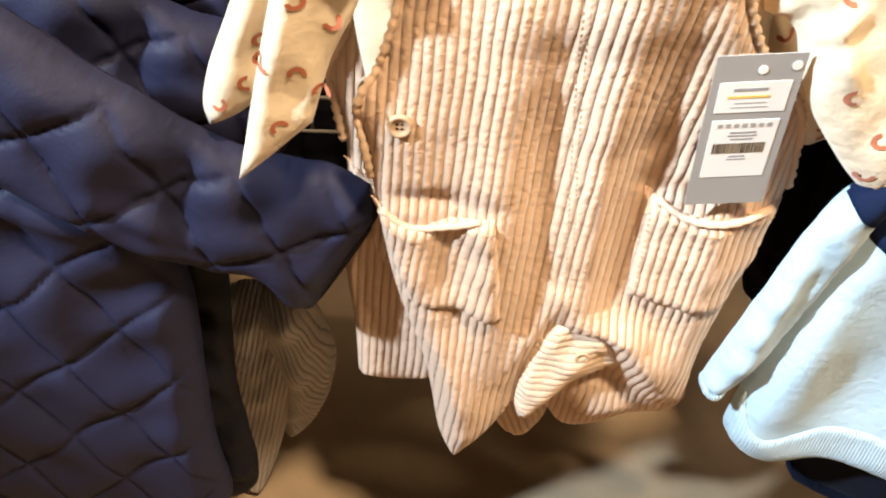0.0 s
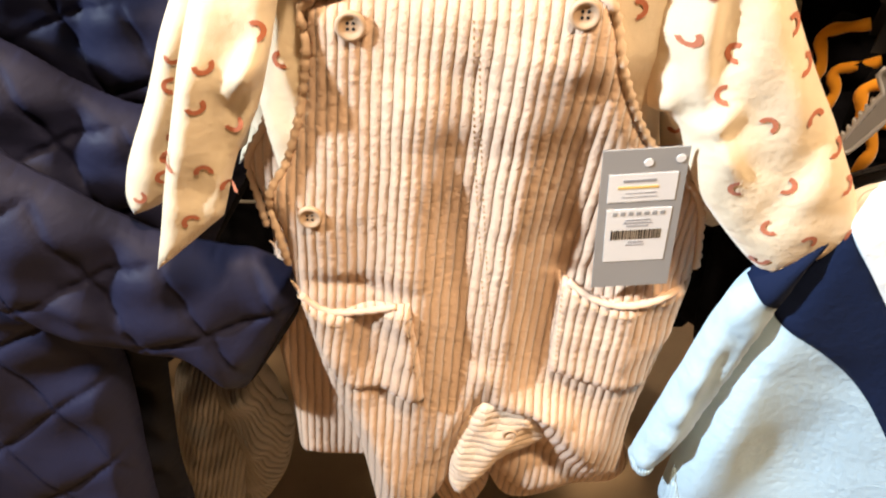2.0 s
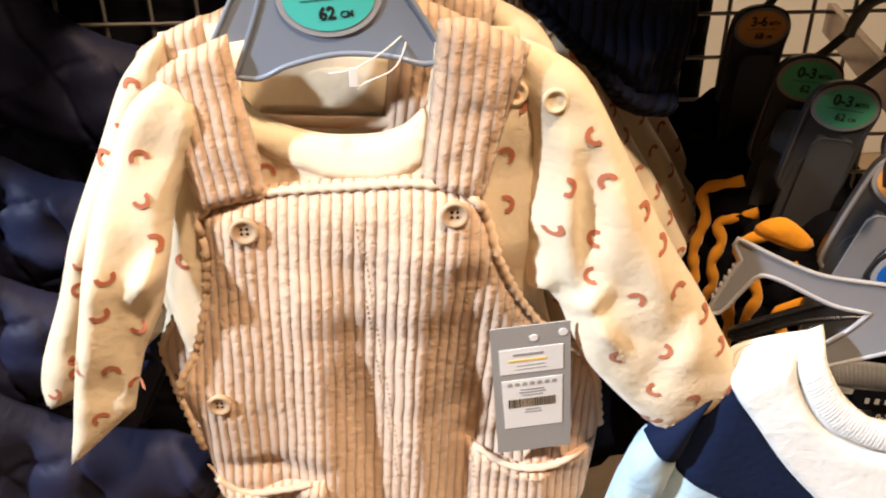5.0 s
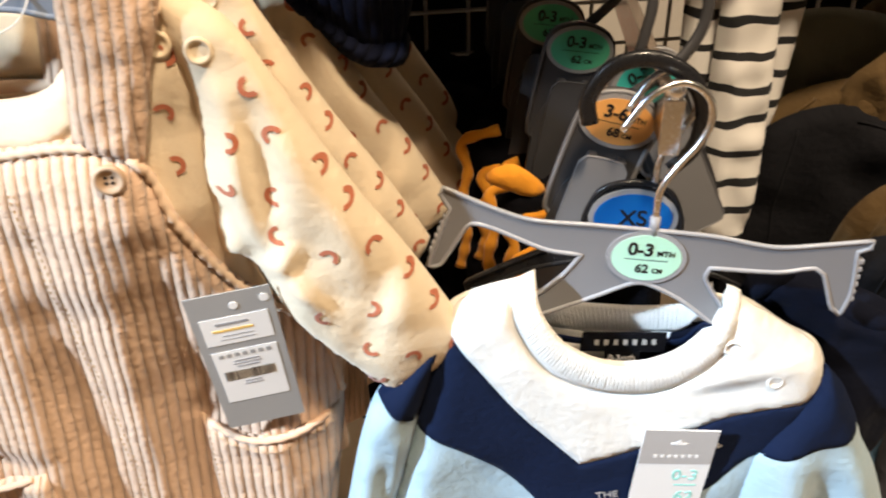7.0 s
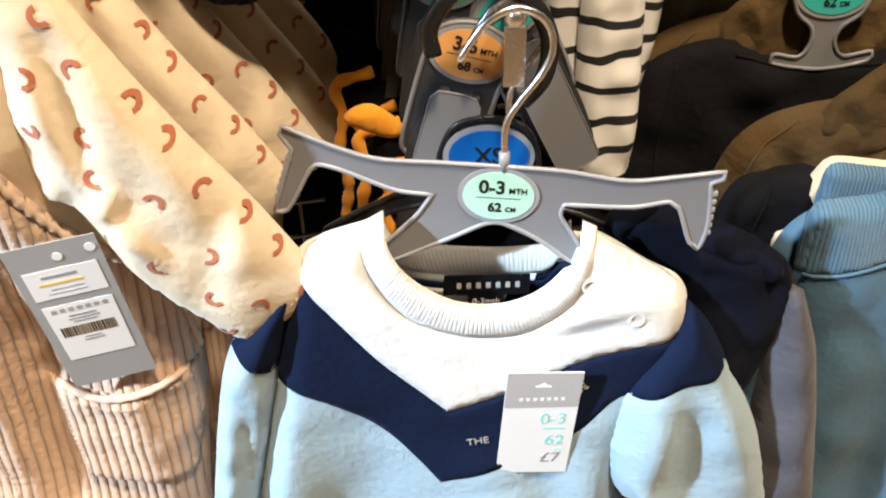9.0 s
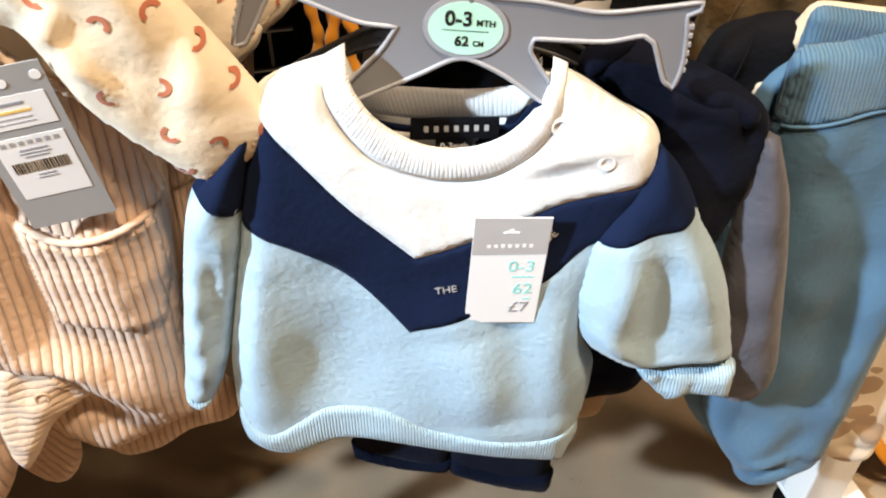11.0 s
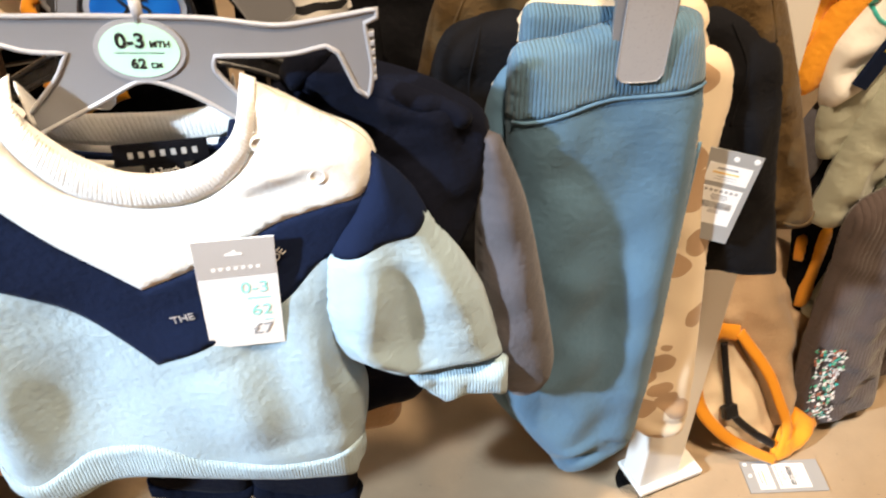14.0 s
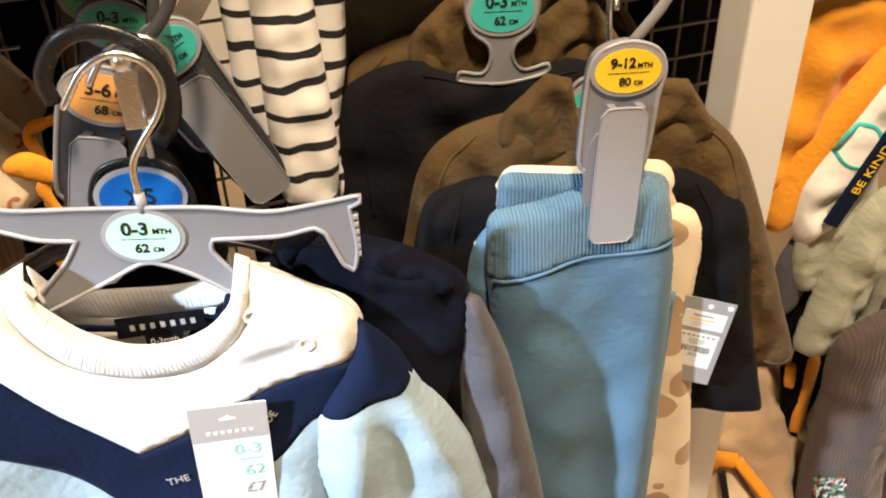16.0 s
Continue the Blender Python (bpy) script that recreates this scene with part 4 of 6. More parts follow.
# ---- colour-block sweatshirt ----
def sweatshirt(m):
    s = thing("baby_sweatshirt", "white, navy and pale blue chevron baby sweatshirt on a hanger", "sweatshirt", m)
    body = [(-0.123, 0.755), (-0.106, 0.765), (-0.077, 0.774, 1), (-0.073, 0.754), (-0.061, 0.736), (-0.047, 0.721), (-0.026, 0.708), (-0.005, 0.704), (0.014, 0.706), (0.032, 0.715), (0.047, 0.733), (0.057, 0.764, 1), (0.075, 0.754), (0.099, 0.737), (0.121, 0.724), (0.130, 0.711), (0.132, 0.698), (0.131, 0.665), (0.113, 0.624), (0.102, 0.577), (0.100, 0.524), (0.111, 0.497), (0.111, 0.462), (0.105, 0.419), (0.097, 0.372, 1), (0.069, 0.375), (0.019, 0.385), (-0.030, 0.399), (-0.077, 0.414), (-0.105, 0.415), (-0.138, 0.399), (-0.165, 0.405), (-0.184, 0.427), (-0.185, 0.457), (-0.182, 0.502), (-0.177, 0.540), (-0.166, 0.590), (-0.154, 0.641), (-0.150, 0.667), (-0.142, 0.700), (-0.134, 0.732)]
    rel = creases([(0.005, 0.56, 0.035, 0.44, 0.036, 0.017), (-0.150, 0.62, -0.158, 0.44, 0.024, 0.012), (0.065, 0.60, 0.08, 0.44, 0.018, 0.009), (-0.085, 0.60, -0.100, 0.45, 0.036, -0.011), (0.035, 0.58, 0.045, 0.45, 0.018, -0.004),
                   (0.03, 0.70, 0.10, 0.715, 0.006, 0.0025), (0.035, 0.690, 0.09, 0.70, 0.006, -0.002)], 0.0006, 0.11, 12)
    shell("back_panel", [(-0.110, 0.740), (-0.084, 0.752, 1), (-0.072, 0.736), (-0.045, 0.716), (-0.010, 0.710), (0.025, 0.712), (0.050, 0.730), (0.056, 0.745, 1), (0.096, 0.730), (0.100, 0.46, 1), (-0.15, 0.46, 1)], WHITE, s, 0.004, 0.01, 0.008, None, 0.034)
    bd, bf = shell("body", body, SKY, s, 0.020, 0.026, 0.0045, rel, 0.010, 0.05, label="pale blue brushed cotton body")
    slots = bd.data.materials
    slots.append(WHITE)
    for f in bd.data.polygons:
        c = f.center
        f.material_index = 1 if c.z > np.interp(c.x, [-0.125, -0.032, 0.043, 0.130], [0.742, 0.629, 0.661, 0.694]) else 0
    yoke = [(-0.118, 0.758), (-0.088, 0.770), (-0.086, 0.763), (-0.081, 0.744), (-0.069, 0.722), (-0.052, 0.705), (-0.026, 0.693), (-0.005, 0.690), (0.016, 0.692), (0.035, 0.702), (0.051, 0.719), (0.058, 0.761), (0.075, 0.753), (0.098, 0.738), (0.119, 0.724), (0.128, 0.712), (0.130, 0.692, 1), (0.118, 0.683), (0.096, 0.679), (0.066, 0.671), (0.043, 0.660), (0.004, 0.640), (-0.032, 0.628, 1), (-0.073, 0.670), (-0.101, 0.707), (-0.125, 0.740, 1)]
    navy = [(-0.125, 0.741, 1), (-0.116, 0.726), (-0.101, 0.707), (-0.073, 0.670), (-0.032, 0.628, 1), (0.004, 0.639), (0.043, 0.659), (0.066, 0.671), (0.096, 0.679), (0.118, 0.683), (0.130, 0.692, 1), (0.130, 0.666), (0.112, 0.632, 1), (0.092, 0.635), (0.084, 0.630), (0.064, 0.609), (0.031, 0.584), (0.005, 0.574), (-0.038, 0.555, 1), (-0.052, 0.575), (-0.068, 0.596), (-0.091, 0.619), (-0.117, 0.639), (-0.150, 0.657, 1), (-0.142, 0.690), (-0.135, 0.72)]
    shell("chest_panel", navy, NAVY, s, 0.0012, 0.003, 0.0045, None, base=bf, lift=0.0002, label="navy chevron chest panel")
    _, yf = shell("yoke", yoke, WHITE, s, 0.0016, 0.003, 0.0045, None, base=bf, lift=0.0008, label="white yoke")
    hem = [(-0.181, 0.482), (-0.172, 0.455), (-0.155, 0.443), (-0.129, 0.454), (-0.111, 0.464), (-0.077, 0.464), (-0.055, 0.457), (-0.026, 0.436), (0.021, 0.425), (0.069, 0.420), (0.104, 0.424), (0.096, 0.378), (0.069, 0.378), (0.019, 0.388), (-0.029, 0.402), (-0.077, 0.417), (-0.104, 0.418), (-0.137, 0.402), (-0.163, 0.408), (-0.182, 0.430)]
    shell("hem_band", hem, SKY_RIB, s, 0.0022, 0.003, 0.0045, None, base=bf, lift=0.0004, label="ribbed pale blue hem band")
    # sleeves with shoulder wedges and cuffs
    sl = [(0.128, 0.710, 1), (0.146, 0.689), (0.160, 0.666), (0.165, 0.656), (0.174, 0.636), (0.190, 0.609), (0.208, 0.569), (0.223, 0.520), (0.228, 0.494), (0.203, 0.492), (0.179, 0.497), (0.161, 0.496), (0.144, 0.498), (0.129, 0.504), (0.108, 0.522), (0.092, 0.542), (0.085, 0.576), (0.086, 0.603), (0.091, 0.637), (0.103, 0.657), (0.119, 0.685)]
    rs = creases([(0.120, 0.63, 0.112, 0.54, 0.016, 0.008), (0.170, 0.64, 0.198, 0.52, 0.022, 0.007), (0.143, 0.635, 0.152, 0.52, 0.016, -0.006), (0.10, 0.56, 0.15, 0.505, 0.008, 0.007), (0.14, 0.512, 0.22, 0.508, 0.007, 0.004)], 0.0012, 0.09, 8)
    sv, sf = shell("sleeve", sl, SKY, s, 0.022, 0.028, 0.0042, rs, -0.002, label="pale blue sleeve", slope=lambda u, v: 0.15 * np.clip(u - 0.10, 0, 0.12))
    shell("sleeve_cuff", [(0.140, 0.502), (0.162, 0.500), (0.180, 0.500), (0.204, 0.496), (0.228, 0.497), (0.2295, 0.475), (0.228, 0.454), (0.204, 0.462), (0.187, 0.460), (0.174, 0.455), (0.159, 0.471), (0.147, 0.486)], SKY_RIB, s, 0.019, 0.014, 0.0045, creases([(0.160, 0.502, 0.172, 0.465, 0.006, -0.006), (0.195, 0.495, 0.190, 0.462, 0.006, -0.004)], 0.001, 0.03, 2), 0.006, label="ribbed pale blue cuff")
    shell("shoulder_panel", [(0.128, 0.7105, 1), (0.145, 0.691), (0.158, 0.669), (0.1635, 0.657, 1), (0.152, 0.648), (0.129, 0.646), (0.110, 0.640), (0.092, 0.638, 1), (0.103, 0.659), (0.119, 0.686)], NAVY, s, 0.0012, 0.003, 0.0042, None, base=sf, lift=0.0003, label="navy shoulder panel")
    sl2 = [(-0.130, 0.732), (-0.155, 0.712), (-0.172, 0.692), (-0.181, 0.673), (-0.190, 0.641), (-0.203, 0.579), (-0.216, 0.512), (-0.219, 0.490), (-0.208, 0.480), (-0.198, 0.483), (-0.188, 0.502), (-0.176, 0.538), (-0.164, 0.589), (-0.152, 0.640), (-0.145, 0.672), (-0.138, 0.703)]
    sv2, sf2 = shell("sleeve", sl2, SKY, s, 0.020, 0.022, 0.0042, creases([(-0.185, 0.66, -0.205, 0.53, 0.010, 0.008), (-0.17, 0.64, -0.18, 0.55, 0.008, -0.006)], 0.002, 0.05, 5), 0.0, label="pale blue sleeve")
    shell("sleeve_cuff", [(-0.2195, 0.496), (-0.206, 0.490), (-0.196, 0.492), (-0.199, 0.479), (-0.208, 0.474), (-0.2185, 0.482)], SKY_RIB, s, 0.018, 0.01, 0.004, None, 0.0)
    shell("shoulder_panel", [(-0.129, 0.733), (-0.154, 0.714), (-0.169, 0.697), (-0.174, 0.690, 1), (-0.161, 0.677), (-0.146, 0.668, 1), (-0.137, 0.705)], NAVY, s, 0.0012, 0.003, 0.0042, None, base=sf2, lift=0.0003, label="navy shoulder panel")
    for ob, us, vs in ((sv, [0.092, 0.110, 0.129, 0.152, 0.1635], [0.640, 0.643, 0.649, 0.652, 0.660]), (sv2, [-0.174, -0.161, -0.146], [0.693, 0.680, 0.671])):
        ob.data.materials.append(NAVY)
        for f in ob.data.polygons:
            f.material_index = 1 if f.center.z > np.interp(f.center.x, us, vs) else 0
    # neckband: front, back and inside tape
    inner = curve([(-0.069, 0.781), (-0.067, 0.764), (-0.058, 0.747), (-0.047, 0.734), (-0.029, 0.721), (-0.010, 0.716), (0.011, 0.717), (0.032, 0.726), (0.047, 0.742), (0.055, 0.769)], 0.003, False)
    outer = curve([(-0.087, 0.772), (-0.085, 0.764), (-0.080, 0.746), (-0.068, 0.724), (-0.052, 0.707), (-0.026, 0.695), (-0.005, 0.692), (0.016, 0.694), (0.036, 0.704), (0.052, 0.721), (0.060, 0.744), (0.064, 0.766)], 0.003, False)

    def even(line, n=60):
        seg = np.r_[0, np.cumsum(np.hypot(*np.diff(line, axis=0).T))]
        return np.stack([np.interp(np.linspace(0, seg[-1], n), seg, line[:, i]) for i in (0, 1)], 1)
    i2, o2 = even(inner), even(outer)
    k = np.abs(np.linspace(-1, 1, 60)) ** 3
    ke = k ** 3
    band("neckband", [(a, -0.0095 + 0.014 * q, b) for (a, b), q in zip(o2, ke)], [(a, -0.0105 + 0.018 * q, b) for (a, b), q in zip(i2, ke)], WHITE_RIB, s, 0.0030, label="white ribbed neckband")
    bi = even(curve([(-0.072, 0.772), (-0.066, 0.748), (-0.051, 0.738), (-0.023, 0.734), (0.006, 0.732), (0.027, 0.734), (0.042, 0.740), (0.050, 0.764)], 0.003, False))
    bo = even(curve([(-0.070, 0.742), (-0.064, 0.726), (-0.052, 0.718), (-0.033, 0.712), (-0.004, 0.710), (0.025, 0.711), (0.040, 0.716), (0.048, 0.740)], 0.003, False))
    band("back_neckband", [(a, 0.036 - 0.02 * q, b) for (a, b), q in zip(bo, k)], [(a, 0.038 - 0.02 * q, b) for (a, b), q in zip(bi, k)], WHITE_RIB, s, 0.002)
    tube("neck_tape", [(a, 0.0265 - 0.02 * q, b - 0.002) for (a, b), q in zip(bo, k)], 0.0042, NAVY, s, "navy neck tape", squash=0.3)
    plate("woven_label", [(-0.033, 0.705, 1), (0.026, 0.704, 1), (0.026, 0.720, 1), (-0.032, 0.721, 1)], 0.0200, 0.0215, BLACK, s, "black woven neck label")
    bars("label_mark", [(-0.0235 + 0.0066 * i, -0.0205 + 0.0066 * i, 0.7105, 0.7150) for i in range(7)], 0.0197, TAG_GREY, s)
    plate("care_label", [(-0.016, 0.690, 1), (0.009, 0.690, 1), (0.009, 0.706, 1), (-0.016, 0.706, 1)], 0.0206, 0.0216, CHAR, s)
    lettering("care_text", "0-3mth", standing(-0.0035, 0.699, 0.0202), 0.0065, TAG_WHITE, s)
    for u, v in ((0.060, 0.730), (0.092, 0.704)):
        button(s, u, v, float(yf(np.array([u]), np.array([v]))[0]) + 0.0014, 0.0058, WHITE_RIB, 0)
    stitched("placket_seam", [(0.055, 0.712), (0.085, 0.692), (0.112, 0.688)], yf, SNAP, s, 0.0004)

    def on_chest(u, v):
        return float(bf(np.array([u]), np.array([v]))[0]) - 0.0024
    for word, u, v, tl in (("THE", -0.011, 0.601, 8), ("DE", 0.060, 0.646, 48)):
        lettering("chest_lettering", word, standing(u, v, on_chest(u, v) - 0.001, tl), 0.0088, TAG_DARK, s)
    return s


sweatshirt(SHIRT)

tag = thing("price_tag", "white and grey price card pinned to a sweatshirt", "price tag", SHIRT @ pose(0.031, -0.0185, 0.619, 3, 3, 2), "swing tags")
plate("card", [(-0.026, -0.050, 1), (0.026, -0.052, 1), (0.026, 0.050, 1), (-0.026, 0.051, 1)], -0.0003, 0.0004, TAG_WHITE, tag)
plate("header", [(-0.0258, 0.018, 1), (0.0258, 0.0178, 1), (0.0258, 0.0498, 1), (-0.0258, 0.0508, 1)], -0.0006, -0.0002, TAG_DARK, tag, "grey printed header")
plate("hang_slot", [(-0.006, 0.037), (0.005, 0.037), (0.005, 0.0385), (0.002, 0.039), (0.0, 0.0415), (-0.003, 0.039), (-0.006, 0.0385)], -0.0009, -0.0005, TAG_WHITE, tag)
bars("printed_mark", [(-0.016 + 0.0048 * i, -0.0134 + 0.0048 * i, 0.0242, 0.0270) for i in range(7)], -0.0008, TAG_WHITE, tag)
lettering("size_text", "0-3", standing(0.010, 0.006, -0.0005), 0.0145, INK_MINT, tag)
lettering("size_text", "62", standing(0.013, -0.016, -0.0005), 0.0145, INK_MINT, tag)
lettering("price_text", "£7", standing(0.012, -0.035, -0.0005), 0.0145, INK_GREY, tag)
bars("small_print_line", [(0.004, 0.020, -0.0045, -0.0032), (0.014, 0.020, -0.0265, -0.0255)], -0.0005, INK_MINT, tag)


# ---- other garments ----
def garment(name, label, category, m, pieces, group=""):
    """A simple hanging garment: pieces of (part, outline, material, keywords)."""
    g = thing(name, label, category, m, group)
    for nm, pts, material, kw in pieces:
        shell(nm, pts, material, g, **kw)
    return g


def seam(name, line, front, material, parent, radius=0.0011):
    """A raised sewn seam along a line on a cloth front."""
    pts = curve(line, 0.004, closed=False)
    y = front(pts[:, 0], pts[:, 1])
    return tube(name, [(p[0], float(q) - 0.0003, p[1]) for p, q in zip(pts, y)], radius, material, parent, sides=6)


NM = pose(0.606, 0.402, 0, 0, 0, -17)
garment("baby_sweatshirt", "dark navy sweatshirt with slate grey sleeves behind another", "sweatshirt", NM, [
    ("body", [(-0.16, 0.70), (-0.09, 0.735), (-0.054, 0.768), (-0.010, 0.753), (0.031, 0.735), (0.060, 0.705), (0.055, 0.64), (0.035, 0.58), (0.010, 0.44), (-0.05, 0.42), (-0.20, 0.42), (-0.20, 0.66)], NAVY_DARK, dict(thick=0.018, relief=creases([(-0.04, 0.74, 0.04, 0.715, 0.006, 0.004), (0.0, 0.70, 0.03, 0.60, 0.012, 0.008), (-0.02, 0.68, 0.01, 0.60, 0.01, -0.008)], 0.003, 0.07, 3))),
    ("placket", [(-0.056, 0.760), (0.0, 0.746), (0.046, 0.722), (0.040, 0.708), (-0.006, 0.728), (-0.060, 0.744)], NAVY_DARK, dict(thick=0.006, r=0.006, y=-0.014, relief=creases((), 0.0015, 0.03, 2))),
    ("collar", [(-0.075, 0.755), (-0.056, 0.776), (-0.040, 0.772), (-0.050, 0.752), (-0.068, 0.740)], NAVY_DARK, dict(thick=0.010, r=0.008, y=-0.008)),
    ("sleeve", [(0.055, 0.700), (0.068, 0.696, 1), (0.090, 0.637), (0.118, 0.504), (0.124, 0.455), (0.110, 0.430), (0.085, 0.430), (0.070, 0.46), (0.058, 0.52), (0.052, 0.60)], GREY, dict(thick=0.02, r=0.026, y=-0.004, relief=creases([(0.075, 0.68, 0.10, 0.5, 0.014, 0.006)], 0.002, 0.07, 5))),
])
garment("baby_trousers", "peach ribbed baby trouser leg behind a sweatshirt", "trousers", pose(0.55, 0.43, 0, 0, 0, -17), [
    ("leg", [(-0.02, 0.52), (0.050, 0.52), (0.053, 0.46), (0.048, 0.385), (0.024, 0.374), (-0.01, 0.38)], TAN, dict(thick=0.012))])
garment("baby_trousers", "navy baby trousers with turned-up hems under a sweatshirt", "trousers", pose(0.462, 0.437, -0.035, 0, 0, -17), [
    ("leg", [(-0.095, 0.50), (-0.010, 0.50), (-0.004, 0.395), (-0.012, 0.354), (-0.06, 0.362), (-0.102, 0.385)], NAVY_DARK, dict(thick=0.014)),
    ("leg", [(-0.005, 0.50), (0.085, 0.50), (0.090, 0.36), (0.087, 0.329), (0.04, 0.336), (-0.008, 0.355)], NAVY_DARK, dict(thick=0.014)),
    ("hem", [(-0.102, 0.385), (-0.05, 0.370), (-0.006, 0.370), (-0.010, 0.352), (-0.06, 0.356), (-0.103, 0.372)], NAVY_DARK, dict(thick=0.019, r=0.01)),
    ("hem", [(-0.006, 0.372), (0.04, 0.358), (0.090, 0.352), (0.087, 0.326), (0.04, 0.332), (-0.010, 0.352)], NAVY_DARK, dict(thick=0.019, r=0.01))])

# steel-blue joggers on a clip
TM = pose(0.762, 0.412, 0, 0, 0, -13)
jog = thing("baby_joggers", "steel blue fleece joggers with ribbed waist held by a clip", "trousers", TM)
shell("back_leg", [(-0.070, 0.70), (0.07, 0.70), (0.05, 0.35), (-0.002, 0.262), (-0.030, 0.280), (-0.066, 0.350), (-0.066, 0.45)], STEEL, jog, 0.016, 0.02, 0.006, creases((), 0.002, 0.06, 1), 0.020)
shell("waist_back", [(-0.056, 0.738, 1), (-0.051, 0.760), (-0.023, 0.758), (0.008, 0.754), (0.066, 0.750), (0.085, 0.738), (0.087, 0.69, 1), (-0.055, 0.67, 1)], STEEL_RIB, jog, 0.008, 0.008, 0.005, None, 0.012, label="ribbed waistband")
_, jf = shell("front_leg", [(-0.067, 0.680), (-0.067, 0.728), (-0.060, 0.739), (-0.026, 0.742), (0.006, 0.749), (0.04, 0.753), (0.066, 0.752), (0.076, 0.742), (0.086, 0.702), (0.091, 0.66), (0.095, 0.56), (0.098, 0.40), (0.096, 0.31), (0.091, 0.258), (0.072, 0.238), (0.044, 0.222), (0.014, 0.223), (0.0, 0.25), (-0.020, 0.282), (-0.048, 0.34), (-0.059, 0.40), (-0.061, 0.50), (-0.063, 0.62)], STEEL, jog, 0.020, 0.03, 0.005,
              creases([(0.010, 0.80, 0.014, 0.69, 0.034, -0.011), (-0.02, 0.66, 0.01, 0.30, 0.03, 0.006), (0.06, 0.68, 0.075, 0.30, 0.022, 0.006), (0.03, 0.66, 0.045, 0.32, 0.02, -0.005), (0.0, 0.275, 0.05, 0.285, 0.008, 0.006), (0.05, 0.285, 0.09, 0.262, 0.006, -0.004), (0.01, 0.26, 0.06, 0.262, 0.006, -0.005)], 0.002, 0.1, 21), -0.004, label="steel blue fleece leg")
shell("waist_front", [(-0.067, 0.728), (-0.060, 0.739), (-0.026, 0.742), (0.006, 0.749), (0.04, 0.753), (0.066, 0.752), (0.076, 0.742), (0.084, 0.701, 1), (0.019, 0.698), (-0.026, 0.691), (-0.067, 0.682, 1)], STEEL_RIB, jog, 0.0014, 0.003, 0.004, None, base=jf, lift=0.0004, label="ribbed waistband")
tube("waist_seam", [(q[0], float(jf(q[:1], q[1:])[0]) - 0.0008, q[1]) for q in curve([(-0.064, 0.681), (-0.026, 0.690), (0.019, 0.697), (0.083, 0.700)], 0.006, False)], 0.0016, STEEL, jog, sides=6)
stitched("waist_stitching", [(-0.062, 0.676), (-0.026, 0.685), (0.019, 0.692), (0.082, 0.695)], jf, STEEL_RIB, jog, 0.0006)
tube("side_seam", [(0.0955 - 0.00002 * i, -0.004, 0.64 - 0.0125 * i) for i in range(30)], 0.0016, STEEL_RIB, jog)
peg = peg_hanger(pose(0.7875, 0.3905, 0.845, 0, 0, -17), YELLOW, "9-12", "80", "grey clip hanger with a yellow 9-12 months label")

garment("baby_joggers", "cream joggers with tan animal spots behind blue joggers", "trousers", pose(0.812, 0.431, 0, 0, 0, -17), [
    ("waist", [(-0.106, 0.700), (-0.104, 0.724), (-0.096, 0.738), (-0.084, 0.754), (-0.03, 0.750), (0.02, 0.752), (0.042, 0.749), (0.052, 0.735), (0.060, 0.70, 1), (-0.09, 0.68, 1), (-0.102, 0.66)], CREAM, dict(thick=0.010, r=0.01, h=0.006)),
    ("leg", [(-0.106, 0.70), (-0.111, 0.63), (-0.07, 0.40), (0.02, 0.30), (0.070, 0.232), (0.10, 0.220), (0.124, 0.234), (0.122, 0.30), (0.111, 0.40), (0.084, 0.609), (0.066, 0.71)], ANIMAL, dict(thick=0.020, r=0.022, relief=creases([(0.08, 0.29, 0.13, 0.27, 0.008, 0.004), (0.08, 0.262, 0.13, 0.25, 0.006, -0.004)], 0.0012, 0.10, 4)))])
swing_tag("x", pose(0.886, 0.384, 0.578, 2, 7, -36) @ Matrix.Scale(0.86, 4), "grey card swing tag with white barcode sticker on joggers")


